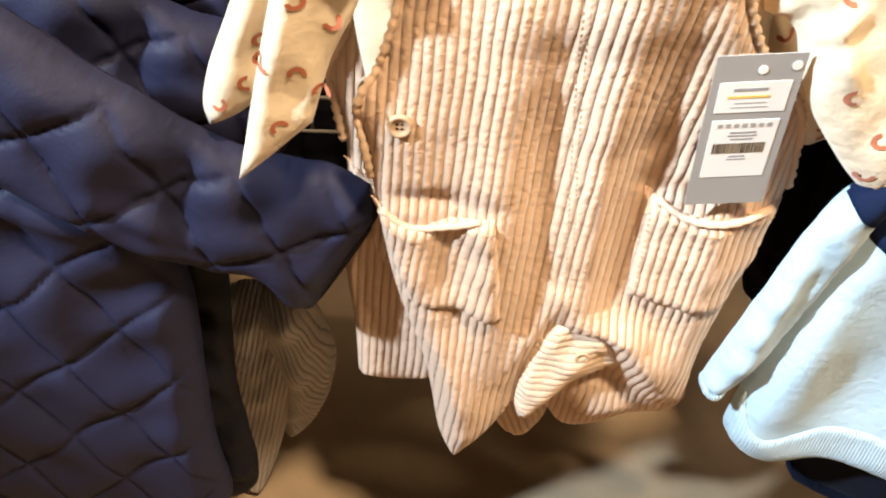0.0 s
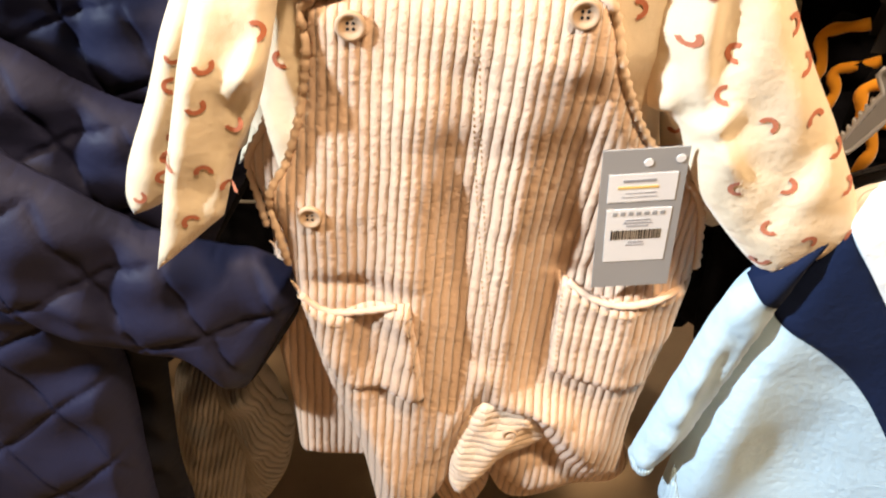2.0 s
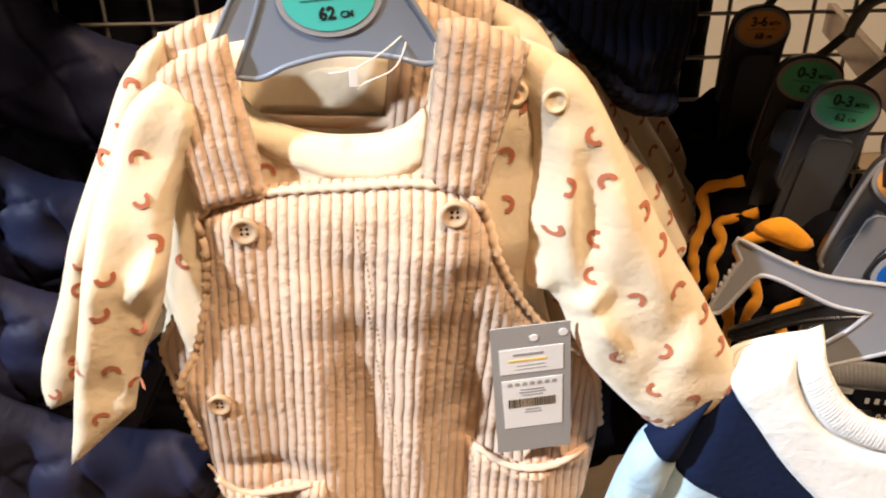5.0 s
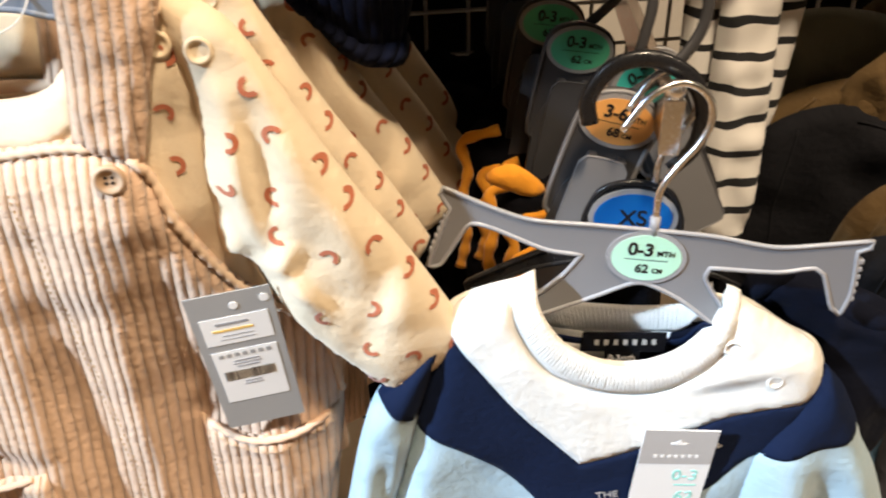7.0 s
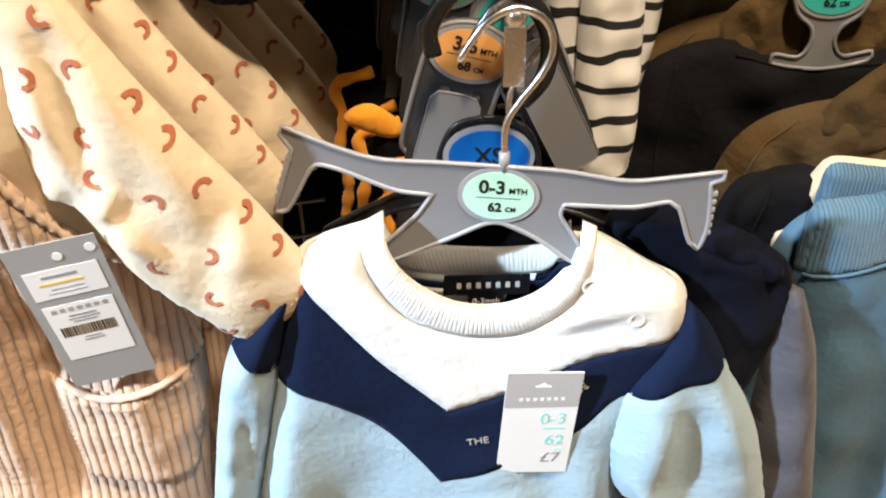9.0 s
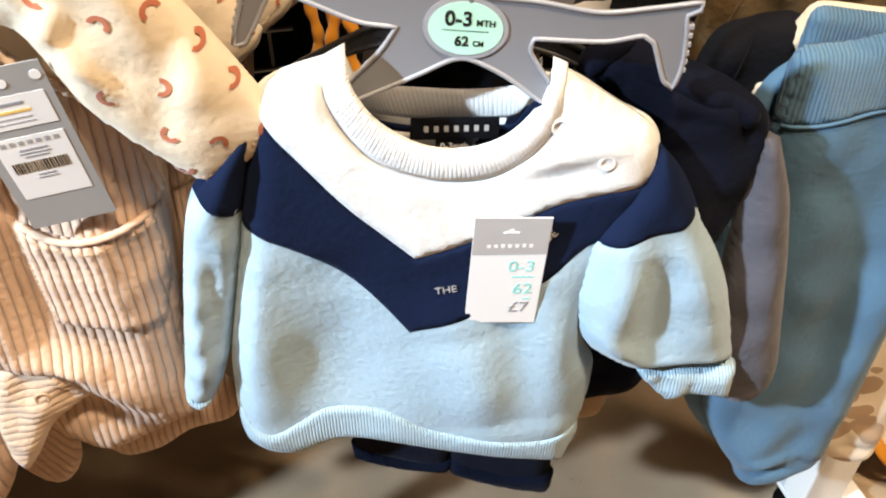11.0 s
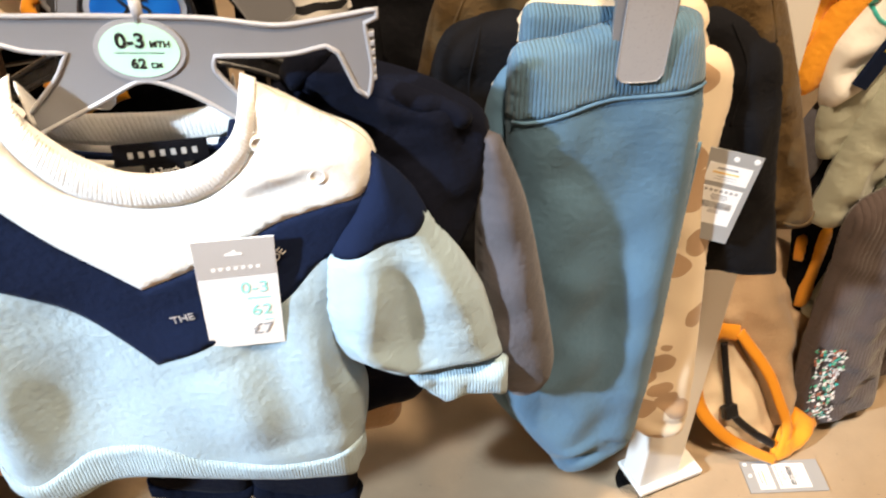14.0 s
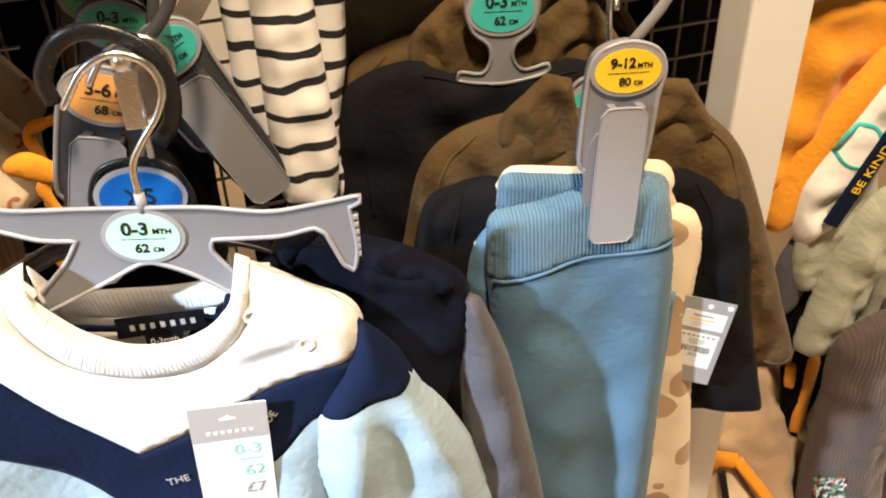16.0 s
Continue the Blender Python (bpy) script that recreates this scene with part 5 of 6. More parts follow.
def jacket_set(m, label, olive=OLIVE, up=0.0):
    g = thing("baby_jacket_set", label, "baby outfit", m, "jacket sets")
    _, of = shell("jacket", [(-0.16, 0.60), (-0.148, 0.665), (-0.132, 0.73), (-0.106, 0.759), (-0.06, 0.775), (0.0, 0.780), (0.08, 0.782), (0.149, 0.735), (0.192, 0.647), (0.225, 0.56), (0.255, 0.478), (0.235, 0.470), (0.205, 0.474), (0.16, 0.50), (0.02, 0.50), (-0.13, 0.50)], olive, g, 0.022, 0.03, 0.006, creases([(0.12, 0.74, 0.19, 0.58, 0.014, 0.008), (-0.11, 0.75, -0.06, 0.70, 0.01, -0.006), (0.16, 0.66, 0.2, 0.54, 0.010, -0.006)], 0.003, 0.06, 6), 0.012, label="olive brown fleece jacket")
    shell("hood", [(-0.070, 0.752, 1), (-0.062, 0.778), (-0.040, 0.800), (-0.026, 0.812, 1), (-0.006, 0.806, 1), (0.0, 0.78), (0.008, 0.742, 1), (-0.03, 0.735)], olive, g, 0.010, 0.007, 0.004, creases([(-0.045, 0.79, -0.03, 0.75, 0.008, 0.006), (-0.02, 0.795, -0.01, 0.75, 0.005, -0.005)], 0.002, 0.05, 3), 0.0)
    shell("hood", [(0.034, 0.745, 1), (0.046, 0.785), (0.066, 0.802, 1), (0.092, 0.800, 1), (0.108, 0.778), (0.124, 0.752, 1), (0.10, 0.736), (0.06, 0.732)], olive, g, 0.010, 0.007, 0.004, creases([(0.05, 0.75, 0.09, 0.79, 0.008, 0.006), (0.07, 0.76, 0.10, 0.76, 0.006, -0.006)], 0.002, 0.05, 5), 0.0)
    _, tf2 = shell("tee", [(-0.145, 0.62), (-0.136, 0.69), (-0.120, 0.717 + up * 0.7), (-0.064, 0.728 + up), (-0.02, 0.716 + up), (0.03, 0.714 + up), (0.087, 0.724 + up), (0.140, 0.700 + up * 0.7), (0.160, 0.678), (0.176, 0.62), (0.187, 0.558), (0.222, 0.428, 1), (0.19, 0.426), (0.145, 0.438, 1), (0.02, 0.44), (-0.13, 0.46)], CHAR, g, 0.018, 0.026, 0.006, creases([(0.12, 0.69, 0.16, 0.55, 0.012, 0.007), (0.09, 0.66, 0.13, 0.50, 0.012, -0.006)], 0.003, 0.07, 7), -0.008, label="charcoal jersey tee")
    for line in ([(0.105, 0.712 + up * 0.7), (0.120, 0.68), (0.122, 0.62)], [(-0.10, 0.718 + up * 0.7), (-0.108, 0.68), (-0.105, 0.62)], [(0.152, 0.446), (0.185, 0.436), (0.214, 0.438)], [(-0.055, 0.718 + up), (0.0, 0.706 + up), (0.075, 0.714 + up)]):
        seam("seam", line, tf2, CHAR, g)
    for line in ([(0.105, 0.762), (0.135, 0.735), (0.150, 0.69)], [(-0.085, 0.762), (-0.112, 0.735), (-0.125, 0.69)], [(0.212, 0.490), (0.232, 0.486), (0.250, 0.492)]):
        seam("seam", line, of, olive, g)
    return g


jk = jacket_set(pose(0.7891, 0.455, 0.052, 0, 0, -17) @ Matrix.Scale(0.95, 4), "olive fleece jacket with charcoal tee on a hanger")
jk = jacket_set(pose(0.755, 0.552, 0.055, 0, 0, -17), "olive fleece jacket with charcoal tee hanging further back", up=0.032)
for x, y, z, yaw, lab in ((0.79, 0.63, 0.075, -12, "olive fleece jacket with dark tee deep on the rail"),):
    tagged(copy_thing(jk, pose(x, y, z, 0, 0, yaw)), lab)
yoke_hanger(pose(0.76, 0.53, 0.838, 0, 0, -17), TEAL, "grey plastic hanger with a teal 0-3 months label in a jacket", full=False)
yoke_hanger(pose(0.815, 0.455, 0.775, 0, 0, -17), TEAL, "grey plastic hanger with a teal label behind joggers", full=False)
garment("sage_tshirt", "sage grey top folded over a hanger beside olive jackets", "top", pose(0.76, 0.60, 0, 0, 0, -17), [
    ("body", [(-0.150, 0.62), (-0.145, 0.78), (-0.124, 0.852), (-0.100, 0.876, 1), (-0.05, 0.880), (0.0, 0.86), (0.0, 0.62)], DULL_SAGE, dict(thick=0.014, r=0.016, relief=creases([(-0.125, 0.83, -0.12, 0.70, 0.010, 0.007), (-0.095, 0.86, -0.085, 0.72, 0.008, -0.006)], 0.003, 0.05, 3))),
    ("sleeve", [(-0.142, 0.72), (-0.126, 0.845), (-0.104, 0.85), (-0.108, 0.72), (-0.118, 0.62), (-0.142, 0.62)], DULL_SAGE, dict(thick=0.012, y=-0.014))])

# striped top hanging by its sleeve
garment("striped_top", "white baby top with narrow black stripes hanging edge-on", "top", pose(0.570, 0.57, 0, 0, 0, -10), [
    ("front_fold", [(-0.004, 1.0, 1), (0.036, 1.0, 1), (0.048, 0.80), (0.050, 0.745), (0.042, 0.702), (0.020, 0.700), (0.002, 0.704), (-0.004, 0.78)], STRIPE, dict(thick=0.012, r=0.016, y=-0.012, relief=creases([(0.01, 0.88, 0.012, 0.72, 0.006, 0.003)], 0.002, 0.05, 2))),
    ("side_fold", [(-0.030, 1.0, 1), (0.0, 1.0, 1), (0.002, 0.80), (0.004, 0.72), (-0.008, 0.76), (-0.024, 0.80), (-0.026, 0.85)], STRIPE, dict(thick=0.010, r=0.014, y=0.002, turn=4)),
    ("back_fold", [(0.035, 1.0, 1), (0.078, 1.0, 1), (0.066, 0.82), (0.055, 0.76), (0.058, 0.70), (0.045, 0.69), (0.040, 0.76)], STRIPE, dict(thick=0.010, r=0.014, y=0.014, turn=-3))])

# dark joggers with orange drawcords on the middle arm
rng = np.random.RandomState(8)
for i, (x, y, w, z0) in enumerate(((0.455, 0.50, 0.055, 0.765), (0.455, 0.57, 0.060, 0.785), (0.455, 0.64, 0.068, 0.80), (0.450, 0.72, 0.074, 0.81), (0.445, 0.80, 0.074, 0.82))):
    g = garment("baby_joggers", "black baby joggers with orange trim clipped to a hanger", "trousers", pose(x, y, 0, 0, 0, -14), [
        ("leg", [(-w, z0 - 0.04), (-w * 0.8, z0 - 0.008), (-w * 0.3, z0 - 0.018), (w * 0.1, z0 + 0.004), (w * 0.8, z0 - 0.012), (w, z0 - 0.045), (w * 0.95, 0.6), (w * 0.7, 0.33), (-w * 0.7, 0.33), (-w * 0.95, 0.6)], BLACK, dict(thick=0.020, r=0.03, h=0.009, relief=creases((), 0.005, 0.06, i)))], "black joggers")
    k = z0 - 0.02
    if i == 0:
        shell("waistband", [(-0.082, 0.800), (-0.077, 0.809), (-0.062, 0.813), (-0.044, 0.801), (-0.038, 0.792), (-0.048, 0.787), (-0.066, 0.792)], ORANGE, g, 0.008, 0.008, 0.004, creases((), 0.001, 0.03, 4), -0.004, label="bright orange inner waistband")
    if i < 3:
        for du, dv, ln in ((-0.98, 0.0, 0.13), (-0.72, -0.03, 0.09)):
            line = smooth3([(w * du - 0.004, -0.016, k + dv - ln), (w * du + 0.002, -0.022, k + dv - ln * 0.7), (w * du - 0.003, -0.024, k + dv - ln * 0.45), (w * du + 0.003, -0.024, k + dv - ln * 0.2), (w * du - 0.002, -0.022, k + dv), (w * du + 0.03, -0.022, k + dv + 0.012)])
            tube("trim", line, [0.0048 + 0.0008 * math.sin(j * 1.3 + i) for j in range(len(line))], ORANGE, g, "orange ribbed trim", squash=0.6)
peg_hanger(pose(0.452, 0.468, 0.857, 0, 0, -14), AMBER, "3-6", "68", "grey clip hanger with an orange 3-6 months label", 14, HANGER_SHADE, HANGER)
peg_hanger(pose(0.468, 0.592, 0.868, 0, 0, -8), GREEN, "0-3", "62", "grey clip hanger with a green 0-3 months label", 8, HANGER_SHADE, HANGER_SHADE)
peg_hanger(pose(0.458, 0.636, 0.878, 0, 0, -8), GREEN, "0-3", "62", "grey clip hanger with a second green label", 6, HANGER_SHADE, HANGER_SHADE)
peg_hanger(pose(0.463, 0.75, 0.895, 0, 0, 0), AMBER, "3-6", "68", "grey clip hanger deep on the rail with an orange label", 0, HANGER_SHADE, HANGER_SHADE)
peg_hanger(pose(0.497, 0.53, 0.862, 0, 0, -8), TEAL, "0-3", "62", "grey clip hanger leaning beside the rail", -28, HANGER_SHADE, HANGER)
xs = thing("clothes_hanger", "black plastic hanger with a blue XS label", "hanger", pose(0.447, 0.448, -0.003, 0, 0, -17))
plate("hanger_body", [(-0.10, 0.742), (-0.05, 0.770), (-0.022, 0.782), (-0.020, 0.80), (-0.010, 0.820), (0.012, 0.826), (0.034, 0.820), (0.044, 0.80), (0.046, 0.782), (0.075, 0.770), (0.125, 0.742), (0.12, 0.735), (0.07, 0.758), (0.012, 0.768), (-0.05, 0.758), (-0.095, 0.735)], 0.0, 0.005, HANGER_BLACK, xs, "glossy black plastic", rim=0.002)
size_label(xs, 0.012, 0.800, -0.001, 0.026, 0.018, BLUE, "XS", "")
hook(xs, 0.024, 0.822, 0.001, 0.8, 20)
tube("hook_collar", smooth3([(-0.022, -0.006, 0.868), (-0.024, -0.006, 0.885), (-0.010, -0.006, 0.905), (0.012, -0.006, 0.910), (0.034, -0.006, 0.900), (0.046, -0.006, 0.880), (0.044, -0.006, 0.855), (0.032, -0.004, 0.838)]), 0.0055, HANGER_BLACK, xs, "black plastic hook", squash=0.6)


# ---- quilted coats ----
def quilt(pitches, depth, one, two, node, wide=0.11):
    """Padding between two families of stitched lines at the given angles, two of which cross at node."""
    def extra(u, v):
        near = 1.0
        for ang, pitch in zip((one, two), pitches):
            c, s = math.cos(radians(ang)), math.sin(radians(ang))
            near = np.minimum(near, np.abs(np.sin(np.pi * ((v - node[1]) * c - (u - node[0]) * s + 0.002 * np.sin(u * 40 + v * 25)) / pitch)))
        return depth * (1 - np.exp(-near / wide)) + depth * 0.5 * near
    return extra


CM = pose(-0.20, 0.500, 0)
BODY = [(-0.34, 0.72), (-0.30, 0.78), (-0.18, 0.79), (-0.06, 0.75), (-0.01, 0.68), (0.0, 0.58), (0.010, 0.52), (0.006, 0.43), (0.002, 0.33), (0.006, 0.22), (-0.02, 0.19), (-0.14, 0.18), (-0.33, 0.19), (-0.36, 0.40)]
SLV = [(-0.16, 0.80), (-0.08, 0.775), (-0.023, 0.731), (0.009, 0.709), (0.037, 0.685), (0.066, 0.669), (0.10, 0.657), (0.133, 0.648), (0.161, 0.634, 1), (0.166, 0.607), (0.144, 0.565), (0.112, 0.508, 1), (0.089, 0.515), (0.068, 0.545), (0.039, 0.553), (0.010, 0.565), (-0.033, 0.585), (-0.07, 0.61), (-0.12, 0.64), (-0.16, 0.68)]


def coat(m, label):
    g = thing("quilted_coat", label, "coat", m, "quilted coats")
    shell("body", BODY, COAT, g, 0.026, 0.035, 0.0032, creases([(-0.10, 0.62, -0.02, 0.60, 0.014, 0.008)], 0.004, 0.12, 4, quilt((0.073, 0.068), 0.0048, 38, -62, (-0.051, 0.491))), 0.002, label="navy diamond-quilted shell")
    shell("lining", [(-0.02, 0.60), (0.025, 0.56), (0.034, 0.52), (0.030, 0.45), (0.025, 0.38), (0.025, 0.20), (-0.07, 0.19), (-0.06, 0.5)], COAT_LINING, g, 0.012, 0.02, 0.008, creases((), 0.004, 0.06, 2), 0.022, label="dark lining")
    shell("sleeve", SLV, COAT, g, 0.026, 0.032, 0.0032, creases([(0.04, 0.69, 0.02, 0.61, 0.010, -0.006), (-0.03, 0.64, 0.03, 0.60, 0.010, 0.008)], 0.004, 0.10, 6, quilt((0.0727, 0.055), 0.0052, 17.5, -68, (0.066, 0.658))), -0.012, slope=lambda u, v: 0.10 * np.clip(u, 0, 1), label="navy diamond-quilted sleeve")
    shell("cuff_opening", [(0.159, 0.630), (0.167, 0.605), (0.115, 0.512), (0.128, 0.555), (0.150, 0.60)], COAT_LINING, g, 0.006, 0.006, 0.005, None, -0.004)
    return g


ct = coat(CM, "navy diamond-quilted baby coat with one sleeve hanging forward")
for x, y, z, yaw in ((-0.255, 0.61, 0.05, 4), (-0.265, 0.70, 0.12, 0), (-0.22, 0.79, 0.22, 3)):
    tagged(copy_thing(ct, pose(x, y, z, 0, 0, yaw)), "dark quilted coat hanging behind the front one")
garment("dark_hat", "dark navy ribbed knit garment above the rail", "knitwear", pose(0.27, 0.61, 0, 0, 0, 0), [
    ("body", [(-0.085, 0.985), (-0.05, 0.945), (-0.01, 0.905), (0.025, 0.872), (0.055, 0.870), (0.072, 0.92), (0.075, 1.0), (0.06, 1.08), (-0.03, 1.09), (-0.09, 1.05)], KNIT_NAVY, dict(thick=0.03, r=0.04, h=0.006, relief=creases((), 0.004, 0.05, 5))),
    ("ribbed_hem", [(-0.088, 0.975), (-0.05, 0.938), (-0.01, 0.898), (0.022, 0.866), (0.058, 0.862), (0.066, 0.885), (0.03, 0.892), (-0.002, 0.918), (-0.045, 0.958), (-0.078, 0.992)], KNIT_NAVY, dict(thick=0.034, r=0.02, h=0.006, turn=40))])

# Unseen upper row, added to keep ceiling light off the deep rail.
DROPS = {0.66: 0.065, 0.94: 0.115, 1.10: 0.14, 1.30: 0.14}
for i, x in enumerate((-0.62, -0.42, -0.22, 0.30, 0.47, 0.66, 0.94, 1.10, 1.30)):
    d = DROPS.get(x, 0.0)
    garment("shade_jumper", "unseen dark navy knitted jumper added to shade the deep rail", "jumper", pose(x, 0.545 + 0.015 * (i % 2), 0, 0, 0, 5 * (-1) ** i), [
        ("body", [(-0.13, 1.06 - d), (-0.12, 1.02 - d), (0.0, 1.005 - d), (0.12, 1.02 - d), (0.13, 1.06 - d), (0.12, 1.40), (0.06, 1.50), (-0.06, 1.50), (-0.12, 1.40)], KNIT_NAVY, dict(thick=0.05, r=0.05, h=0.015, relief=creases((), 0.006, 0.08, i))),
        ("back", [(-0.12, 1.10), (0.0, 1.03), (0.12, 1.10), (0.12, 1.40), (0.0, 1.50), (-0.12, 1.40)], KNIT_NAVY, dict(thick=0.05, r=0.05, h=0.02, y=0.12))], "upper rail jumpers")
ur = thing("added_upper_rail", "unseen chrome upper rail added to carry the shading jumpers", "rail", pose(0, 0.60, 1.52))
tube("bar", [(-0.8, 0, 0), (1.5, 0, 0)], 0.012, CHROME, ur)

# knitted scarf on the floor
sc = thing("knitted_scarf", "taupe and grey chunky knitted scarf bundled on the floor", "scarf", pose(-0.015, 0.69, 0))
shell("fold", [(-0.262, 0.060), (-0.245, 0.18), (-0.232, 0.29), (-0.20, 0.315), (-0.150, 0.30), (-0.135, 0.23), (-0.150, 0.14), (-0.172, 0.05), (-0.190, 0.004, 1), (-0.23, 0.012), (-0.258, 0.03)], KNIT_TAUPE, sc, 0.04, 0.05, 0.006, creases([(-0.21, 0.27, -0.20, 0.05, 0.016, 0.01), (-0.24, 0.26, -0.16, 0.23, 0.012, -0.012)], 0.006, 0.06, 5), 0.0, slope=lambda u, v: -0.25 * (0.15 - v), turn=12)
shell("fold", [(-0.185, 0.30), (-0.13, 0.32), (-0.100, 0.26), (-0.090, 0.20), (-0.105, 0.12), (-0.130, 0.07), (-0.165, 0.05), (-0.18, 0.12)], KNIT_TAUPE, sc, 0.04, 0.04, 0.006, creases([(-0.15, 0.29, -0.12, 0.1, 0.016, 0.01)], 0.006, 0.06, 7), 0.03, turn=-25)

# ---- far right ----
RM = pose(1.15, 0.55, 0, 0, 0, -10)
garment("orange_hoodie", "bright orange fleece hoodie with a teal ring print", "hoodie", RM, [
    ("body", [(-0.045, 0.70), (-0.035, 0.77), (0.0, 0.80), (0.08, 0.80), (0.15, 0.80), (0.16, 0.70), (0.06, 0.64), (-0.01, 0.60), (-0.03, 0.54), (-0.05, 0.56)], ORANGE, dict(thick=0.025, y=0.03, relief=creases([(0.02, 0.78, -0.02, 0.6, 0.02, 0.01)], 0.004, 0.08, 2))),
    ("sleeve", [(0.09, 0.76), (0.06, 0.745), (0.0, 0.66), (-0.035, 0.57), (-0.025, 0.54), (0.0, 0.55), (0.05, 0.63), (0.10, 0.69)], ORANGE, dict(thick=0.02, y=0.0))])
rg = thing("printed_top", "white baby top with a teal ring and navy lettered band", "top", pose(1.15, 0.535, 0, 0, 0, -10))
_, wf = shell("body", [(0.10, 0.76), (0.03, 0.67), (-0.01, 0.60), (0.0, 0.53), (0.05, 0.56), (0.09, 0.63), (0.16, 0.72)], WHITE, rg, 0.016, 0.02, 0.006, creases((), 0.003, 0.06, 2), -0.004)
tube("ring_print", [(0.040 + 0.024 * math.cos(a), float(wf(np.array([0.04 + 0.024 * math.cos(a)]), np.array([0.655 + 0.024 * math.sin(a)]))[0]) - 0.0005, 0.655 + 0.024 * math.sin(a)) for a in (2 * math.pi * i / 30 for i in range(30))], 0.0028, TEAL, rg, closed=True, squash=0.3)
plate("navy_band", [(0.010, 0.570, 1), (0.026, 0.562, 1), (0.086, 0.690, 1), (0.070, 0.698, 1)], -0.032, -0.026, NAVY, rg, "navy band")
lettering("band_text", "BE KIND", standing(0.050, 0.632, -0.0325, 64), 0.0165, YELLOW, rg)
garment("sage_sweatshirt", "sage green hooded baby sweatshirt with a front pocket", "sweatshirt", pose(1.17, 0.52, 0, 0, 0, -10), [
    ("body", [(0.10, 0.62), (0.16, 0.66), (0.30, 0.64), (0.33, 0.20), (0.19, 0.158), (0.12, 0.18), (0.066, 0.212), (0.085, 0.30), (0.10, 0.42)], SAGE, dict(thick=0.024, y=0.01, relief=creases([(0.13, 0.5, 0.11, 0.25, 0.016, 0.010), (0.17, 0.45, 0.16, 0.22, 0.014, -0.008)], 0.003, 0.08, 8))),
    ("hem_band", [(0.066, 0.214), (0.12, 0.188), (0.19, 0.165), (0.25, 0.17), (0.25, 0.14), (0.19, 0.135), (0.11, 0.16), (0.06, 0.188)], SAGE, dict(thick=0.024, y=0.008, r=0.014)),
    ("pocket", [(0.13, 0.33), (0.19, 0.34), (0.24, 0.22), (0.13, 0.235), (0.12, 0.27)], SAGE, dict(thick=0.008, y=-0.014, r=0.008)),
    ("sleeve", [(0.10, 0.60), (0.062, 0.60), (0.030, 0.56), (0.008, 0.48), (-0.004, 0.385), (0.022, 0.368), (0.052, 0.380), (0.075, 0.45), (0.095, 0.53)], SAGE, dict(thick=0.022, y=-0.01, relief=creases([(0.06, 0.58, 0.02, 0.4, 0.014, 0.008)], 0.003, 0.06, 3))),
    ("hood", [(0.085, 0.60), (0.13, 0.66), (0.20, 0.72), (0.23, 0.68), (0.19, 0.62), (0.13, 0.58)], SAGE, dict(thick=0.024, y=-0.005, relief=creases((), 0.005, 0.06, 3)))])
garment("grey_top", "pale grey printed baby top behind an orange sleeve", "top", pose(1.15, 0.55, 0, 0, 0, -10), [
    ("body", [(0.0, 0.53), (0.03, 0.60), (0.07, 0.64), (0.09, 0.58), (0.06, 0.48), (0.02, 0.46)], SAGE, dict(thick=0.014, y=-0.02, relief=creases((), 0.003, 0.05, 6))),
    ("sleeve", [(-0.01, 0.50), (0.02, 0.55), (0.04, 0.52), (0.03, 0.43), (0.0, 0.42)], GREY, dict(thick=0.012, y=-0.01))])
bt = thing("sequin_trousers", "brown-grey trousers with a sequin panel on the leg", "trousers", pose(1.20, 0.47, 0, 0, 0, -10))
_, bf2 = shell("leg", [(-0.010, 0.42), (0.08, 0.44), (0.115, 0.30), (0.125, 0.16), (0.150, 0.04), (0.110, 0.012), (0.050, 0.006), (0.022, 0.02), (0.004, 0.09), (-0.010, 0.20), (-0.014, 0.32)], BROWN, bt, 0.024, 0.03, 0.006, creases([(0.06, 0.4, 0.07, 0.05, 0.02, 0.008), (0.03, 0.05, 0.13, 0.035, 0.008, 0.005)], 0.003, 0.07, 3), 0.0)
shell("leg", [(0.07, 0.44), (0.22, 0.44), (0.21, 0.25), (0.20, 0.07), (0.14, 0.06), (0.11, 0.2)], BROWN, bt, 0.024, 0.03, 0.008, creases((), 0.004, 0.07, 5), 0.03)
rng = np.random.RandomState(4)
for colour_name, colour, cnt in (("white_sequins", TAG_WHITE, 150), ("green_sequins", GREEN, 50), ("teal_sequins", TEAL, 26), ("brown_sequins", RUST, 60), ("dark_sequins", INK, 70)):
    bm = bmesh.new()
    for _ in range(cnt):
        v = rng.uniform(0.045, 0.195)
        u = rng.uniform(0.012, 0.050) + 0.16 * (0.12 - v)
        yy = float(bf2(np.array([u]), np.array([v]))[0]) - 0.001
        bmesh.ops.create_circle(bm, cap_ends=True, segments=7, radius=rng.uniform(0.0018, 0.0036), matrix=pose(u, yy - rng.uniform(0, 0.002), v, 90 + rng.uniform(-15, 15), rng.uniform(-15, 15), rng.uniform(-15, 15)))
    tagged(part(colour_name, bm, colour, bt), kind="stuff")
garment("black_trousers", "black baby trousers with an orange side stripe", "trousers", pose(1.12, 0.56, 0, 0, 0, -10), [
    ("leg", [(0.05, 0.50), (0.17, 0.50), (0.165, 0.36), (0.150, 0.21), (0.148, 0.165), (0.112, 0.165), (0.085, 0.27)], BLACK, dict(thick=0.02)),
    ("side_stripe", [(0.098, 0.34), (0.118, 0.34), (0.120, 0.27), (0.122, 0.205), (0.103, 0.20), (0.100, 0.27)], ORANGE, dict(thick=0.008, y=-0.017, r=0.008)),
    ("side_stripe", [(0.070, 0.33), (0.084, 0.33), (0.088, 0.29), (0.076, 0.29)], ORANGE, dict(thick=0.008, y=-0.017, r=0.006))])
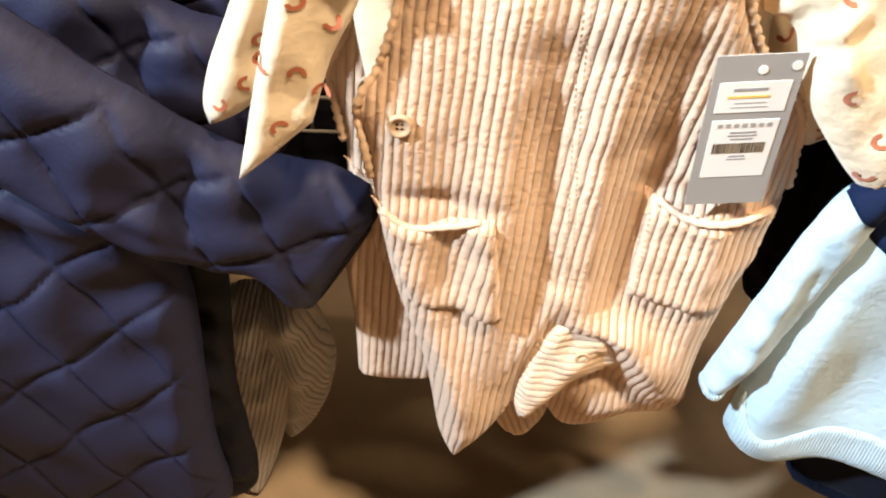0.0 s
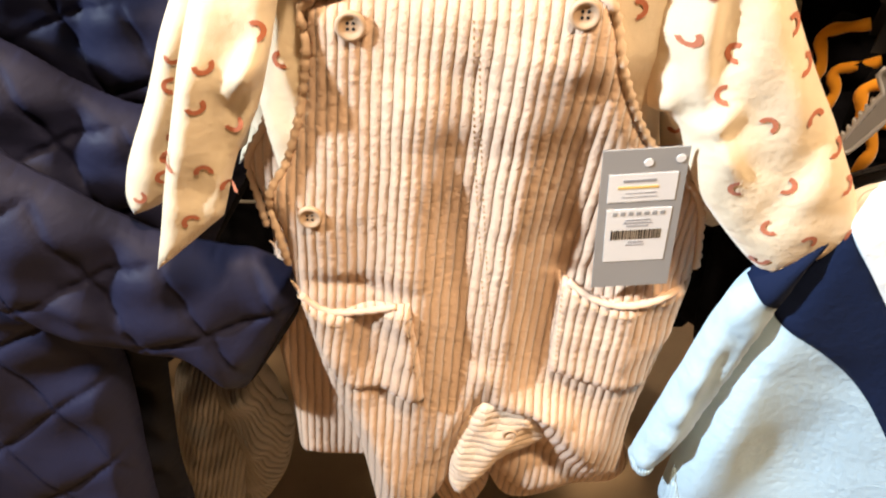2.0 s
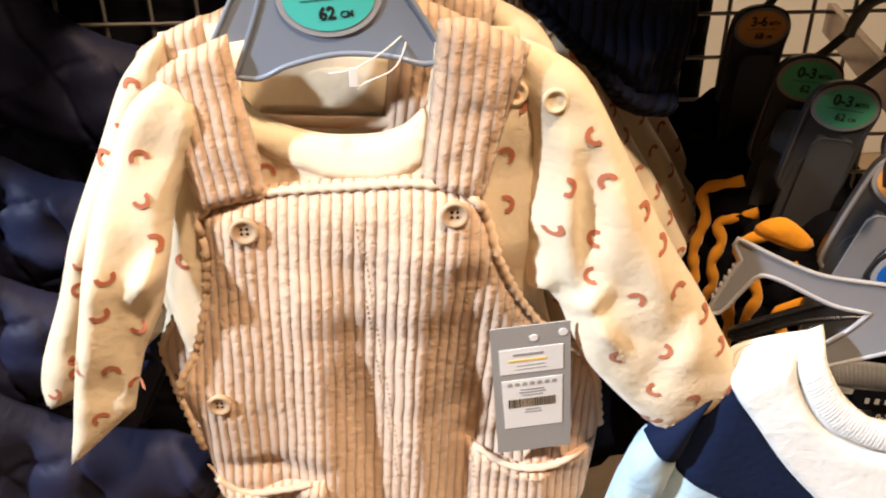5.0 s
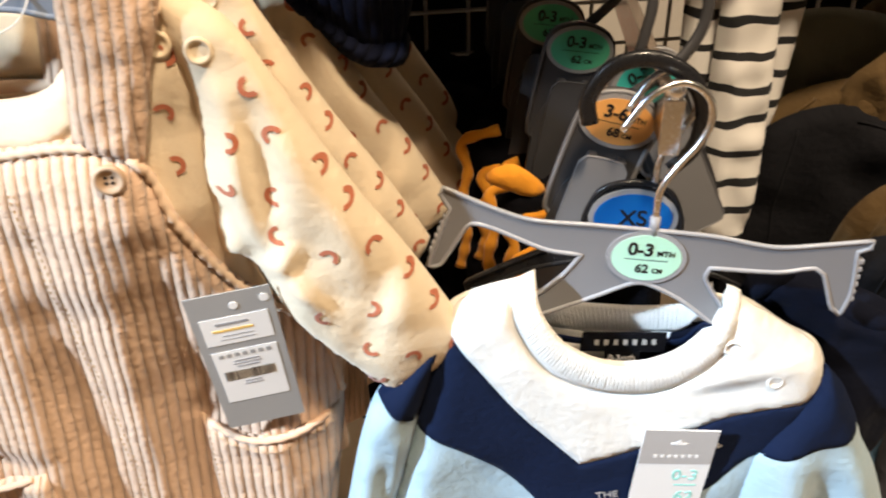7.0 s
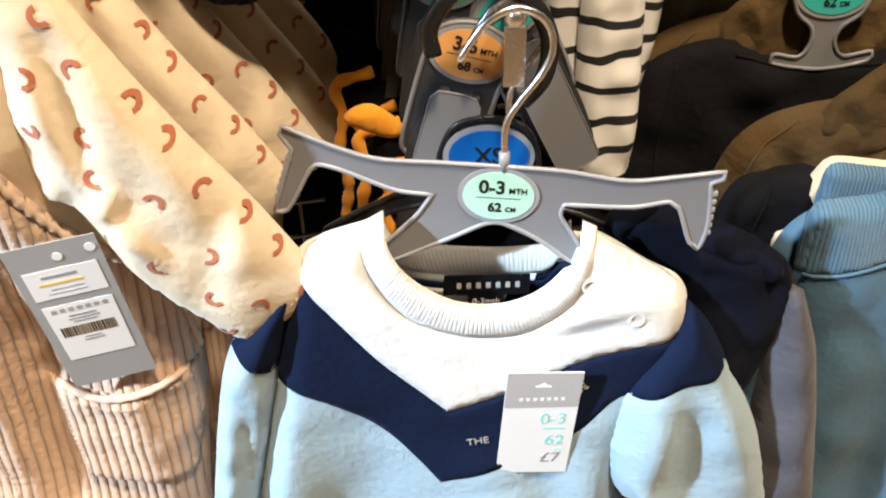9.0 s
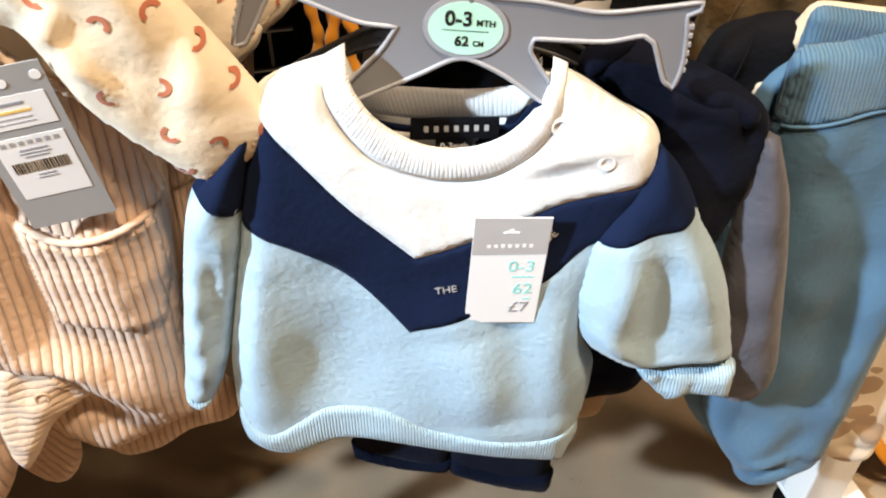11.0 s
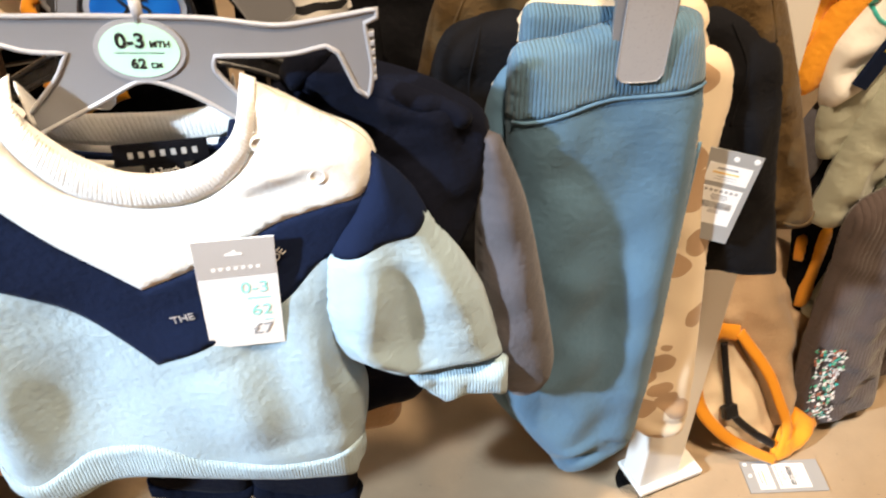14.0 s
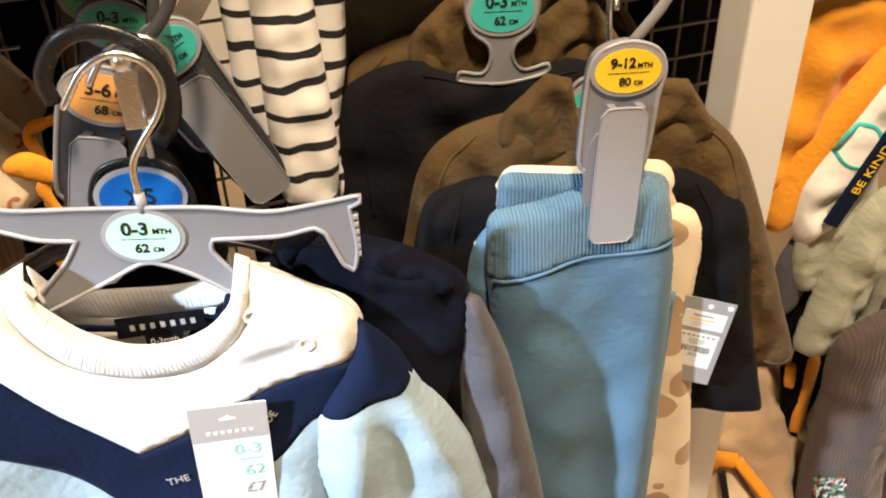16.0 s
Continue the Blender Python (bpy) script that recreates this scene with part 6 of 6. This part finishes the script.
bag = thing("orange_bib_bundle", "orange and beige padded garment with a black strap on the floor", "garment", pose(1.15, 0.41, 0.0, -31, 0, 0))
shell("beige_panel", [(-0.052, 0.235), (-0.057, 0.293), (-0.01, 0.335), (0.07, 0.33), (0.12, 0.28), (0.11, 0.18), (0.065, 0.085), (0.030, 0.052), (0.020, 0.10), (0.0, 0.17), (-0.02, 0.215)], TAN, bag, 0.030, 0.035, 0.006, creases([(0.02, 0.3, 0.04, 0.10, 0.02, 0.010), (0.07, 0.3, 0.065, 0.12, 0.016, -0.008)], 0.005, 0.08, 3), 0.022)
shell("inner_panel", [(-0.092, 0.200), (-0.100, 0.135), (-0.058, 0.066), (0.0, 0.022), (0.035, 0.05), (0.022, 0.12), (-0.02, 0.21), (-0.055, 0.225)], CREAM, bag, 0.006, 0.02, 0.007, creases((), 0.004, 0.06, 7), 0.028)
shell("orange_panel", [(-0.092, 0.195), (-0.120, 0.24), (-0.105, 0.32), (-0.06, 0.34), (-0.045, 0.27), (-0.055, 0.225)], ORANGE, bag, 0.022, 0.024, 0.007, creases((), 0.005, 0.06, 5), 0.024)
tube("orange_binding", smooth3([(-0.020, 0.008, 0.215), (-0.054, 0.006, 0.226), (-0.090, 0.006, 0.200), (-0.101, 0.006, 0.135), (-0.075, 0.004, 0.083), (-0.035, 0.002, 0.044), (0.004, 0.0, 0.014)]), [0.013 - 0.00008 * i for i in range(120)], ORANGE, bag, "orange binding", squash=0.45)
tube("orange_binding", smooth3([(-0.020, 0.004, 0.215), (0.010, -0.004, 0.15), (0.022, -0.006, 0.10), (0.030, -0.004, 0.055), (0.012, 0.0, 0.016)]), 0.009, ORANGE, bag, "orange binding", squash=0.45)
shell("orange_panel", [(0.0, 0.010), (0.046, 0.012), (0.090, 0.045), (0.055, 0.078), (0.028, 0.056)], ORANGE, bag, 0.014, 0.014, 0.006, creases((), 0.003, 0.04, 2), 0.008)
tube("black_strap", smooth3([(-0.042, 0.012, 0.205), (-0.048, 0.010, 0.15), (-0.050, 0.006, 0.105), (-0.025, 0.004, 0.068), (0.006, 0.0, 0.038)]), 0.006, HANGER_BLACK, bag, "black strap", squash=0.5)
box("buckle", (-0.066, -0.002, 0.098), (-0.044, 0.012, 0.118), HANGER_BLACK, bag, 0.003)
fallen = swing_tag("x", pose(1.155, 0.395, 0.003, -90, 0, 70), "grey card swing tag lying on the floor")

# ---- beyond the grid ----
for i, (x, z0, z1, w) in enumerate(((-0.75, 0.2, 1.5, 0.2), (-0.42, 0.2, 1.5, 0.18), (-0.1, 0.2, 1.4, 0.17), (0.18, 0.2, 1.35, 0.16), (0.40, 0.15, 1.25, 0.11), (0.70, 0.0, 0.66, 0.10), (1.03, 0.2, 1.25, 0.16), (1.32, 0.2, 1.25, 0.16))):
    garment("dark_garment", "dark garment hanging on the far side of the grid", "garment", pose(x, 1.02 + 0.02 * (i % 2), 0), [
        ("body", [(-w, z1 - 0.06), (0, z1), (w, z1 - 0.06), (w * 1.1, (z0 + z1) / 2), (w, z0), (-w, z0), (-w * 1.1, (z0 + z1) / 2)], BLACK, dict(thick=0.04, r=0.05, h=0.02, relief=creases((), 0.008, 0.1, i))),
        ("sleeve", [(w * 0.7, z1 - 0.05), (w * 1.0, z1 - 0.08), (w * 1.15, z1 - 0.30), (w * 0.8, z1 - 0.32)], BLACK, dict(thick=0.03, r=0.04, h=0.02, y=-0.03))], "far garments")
wb = thing("far_display_panel", "white display panel with a red stripe beyond the grid", "display panel", pose(1.1, 2.6, 0))
box("board", (-0.9, 0, 0.0), (1.2, 0.03, 2.0), POST, wb, 0.004)
bm = bmesh.new()
vs = [bm.verts.new(p) for p in ((-0.18, -0.004, 0.2), (-0.05, -0.004, 0.2), (0.25, -0.004, 1.4), (0.12, -0.004, 1.4))]
bm.faces.new(vs)
part("red_stripe", bm, RED, wb)
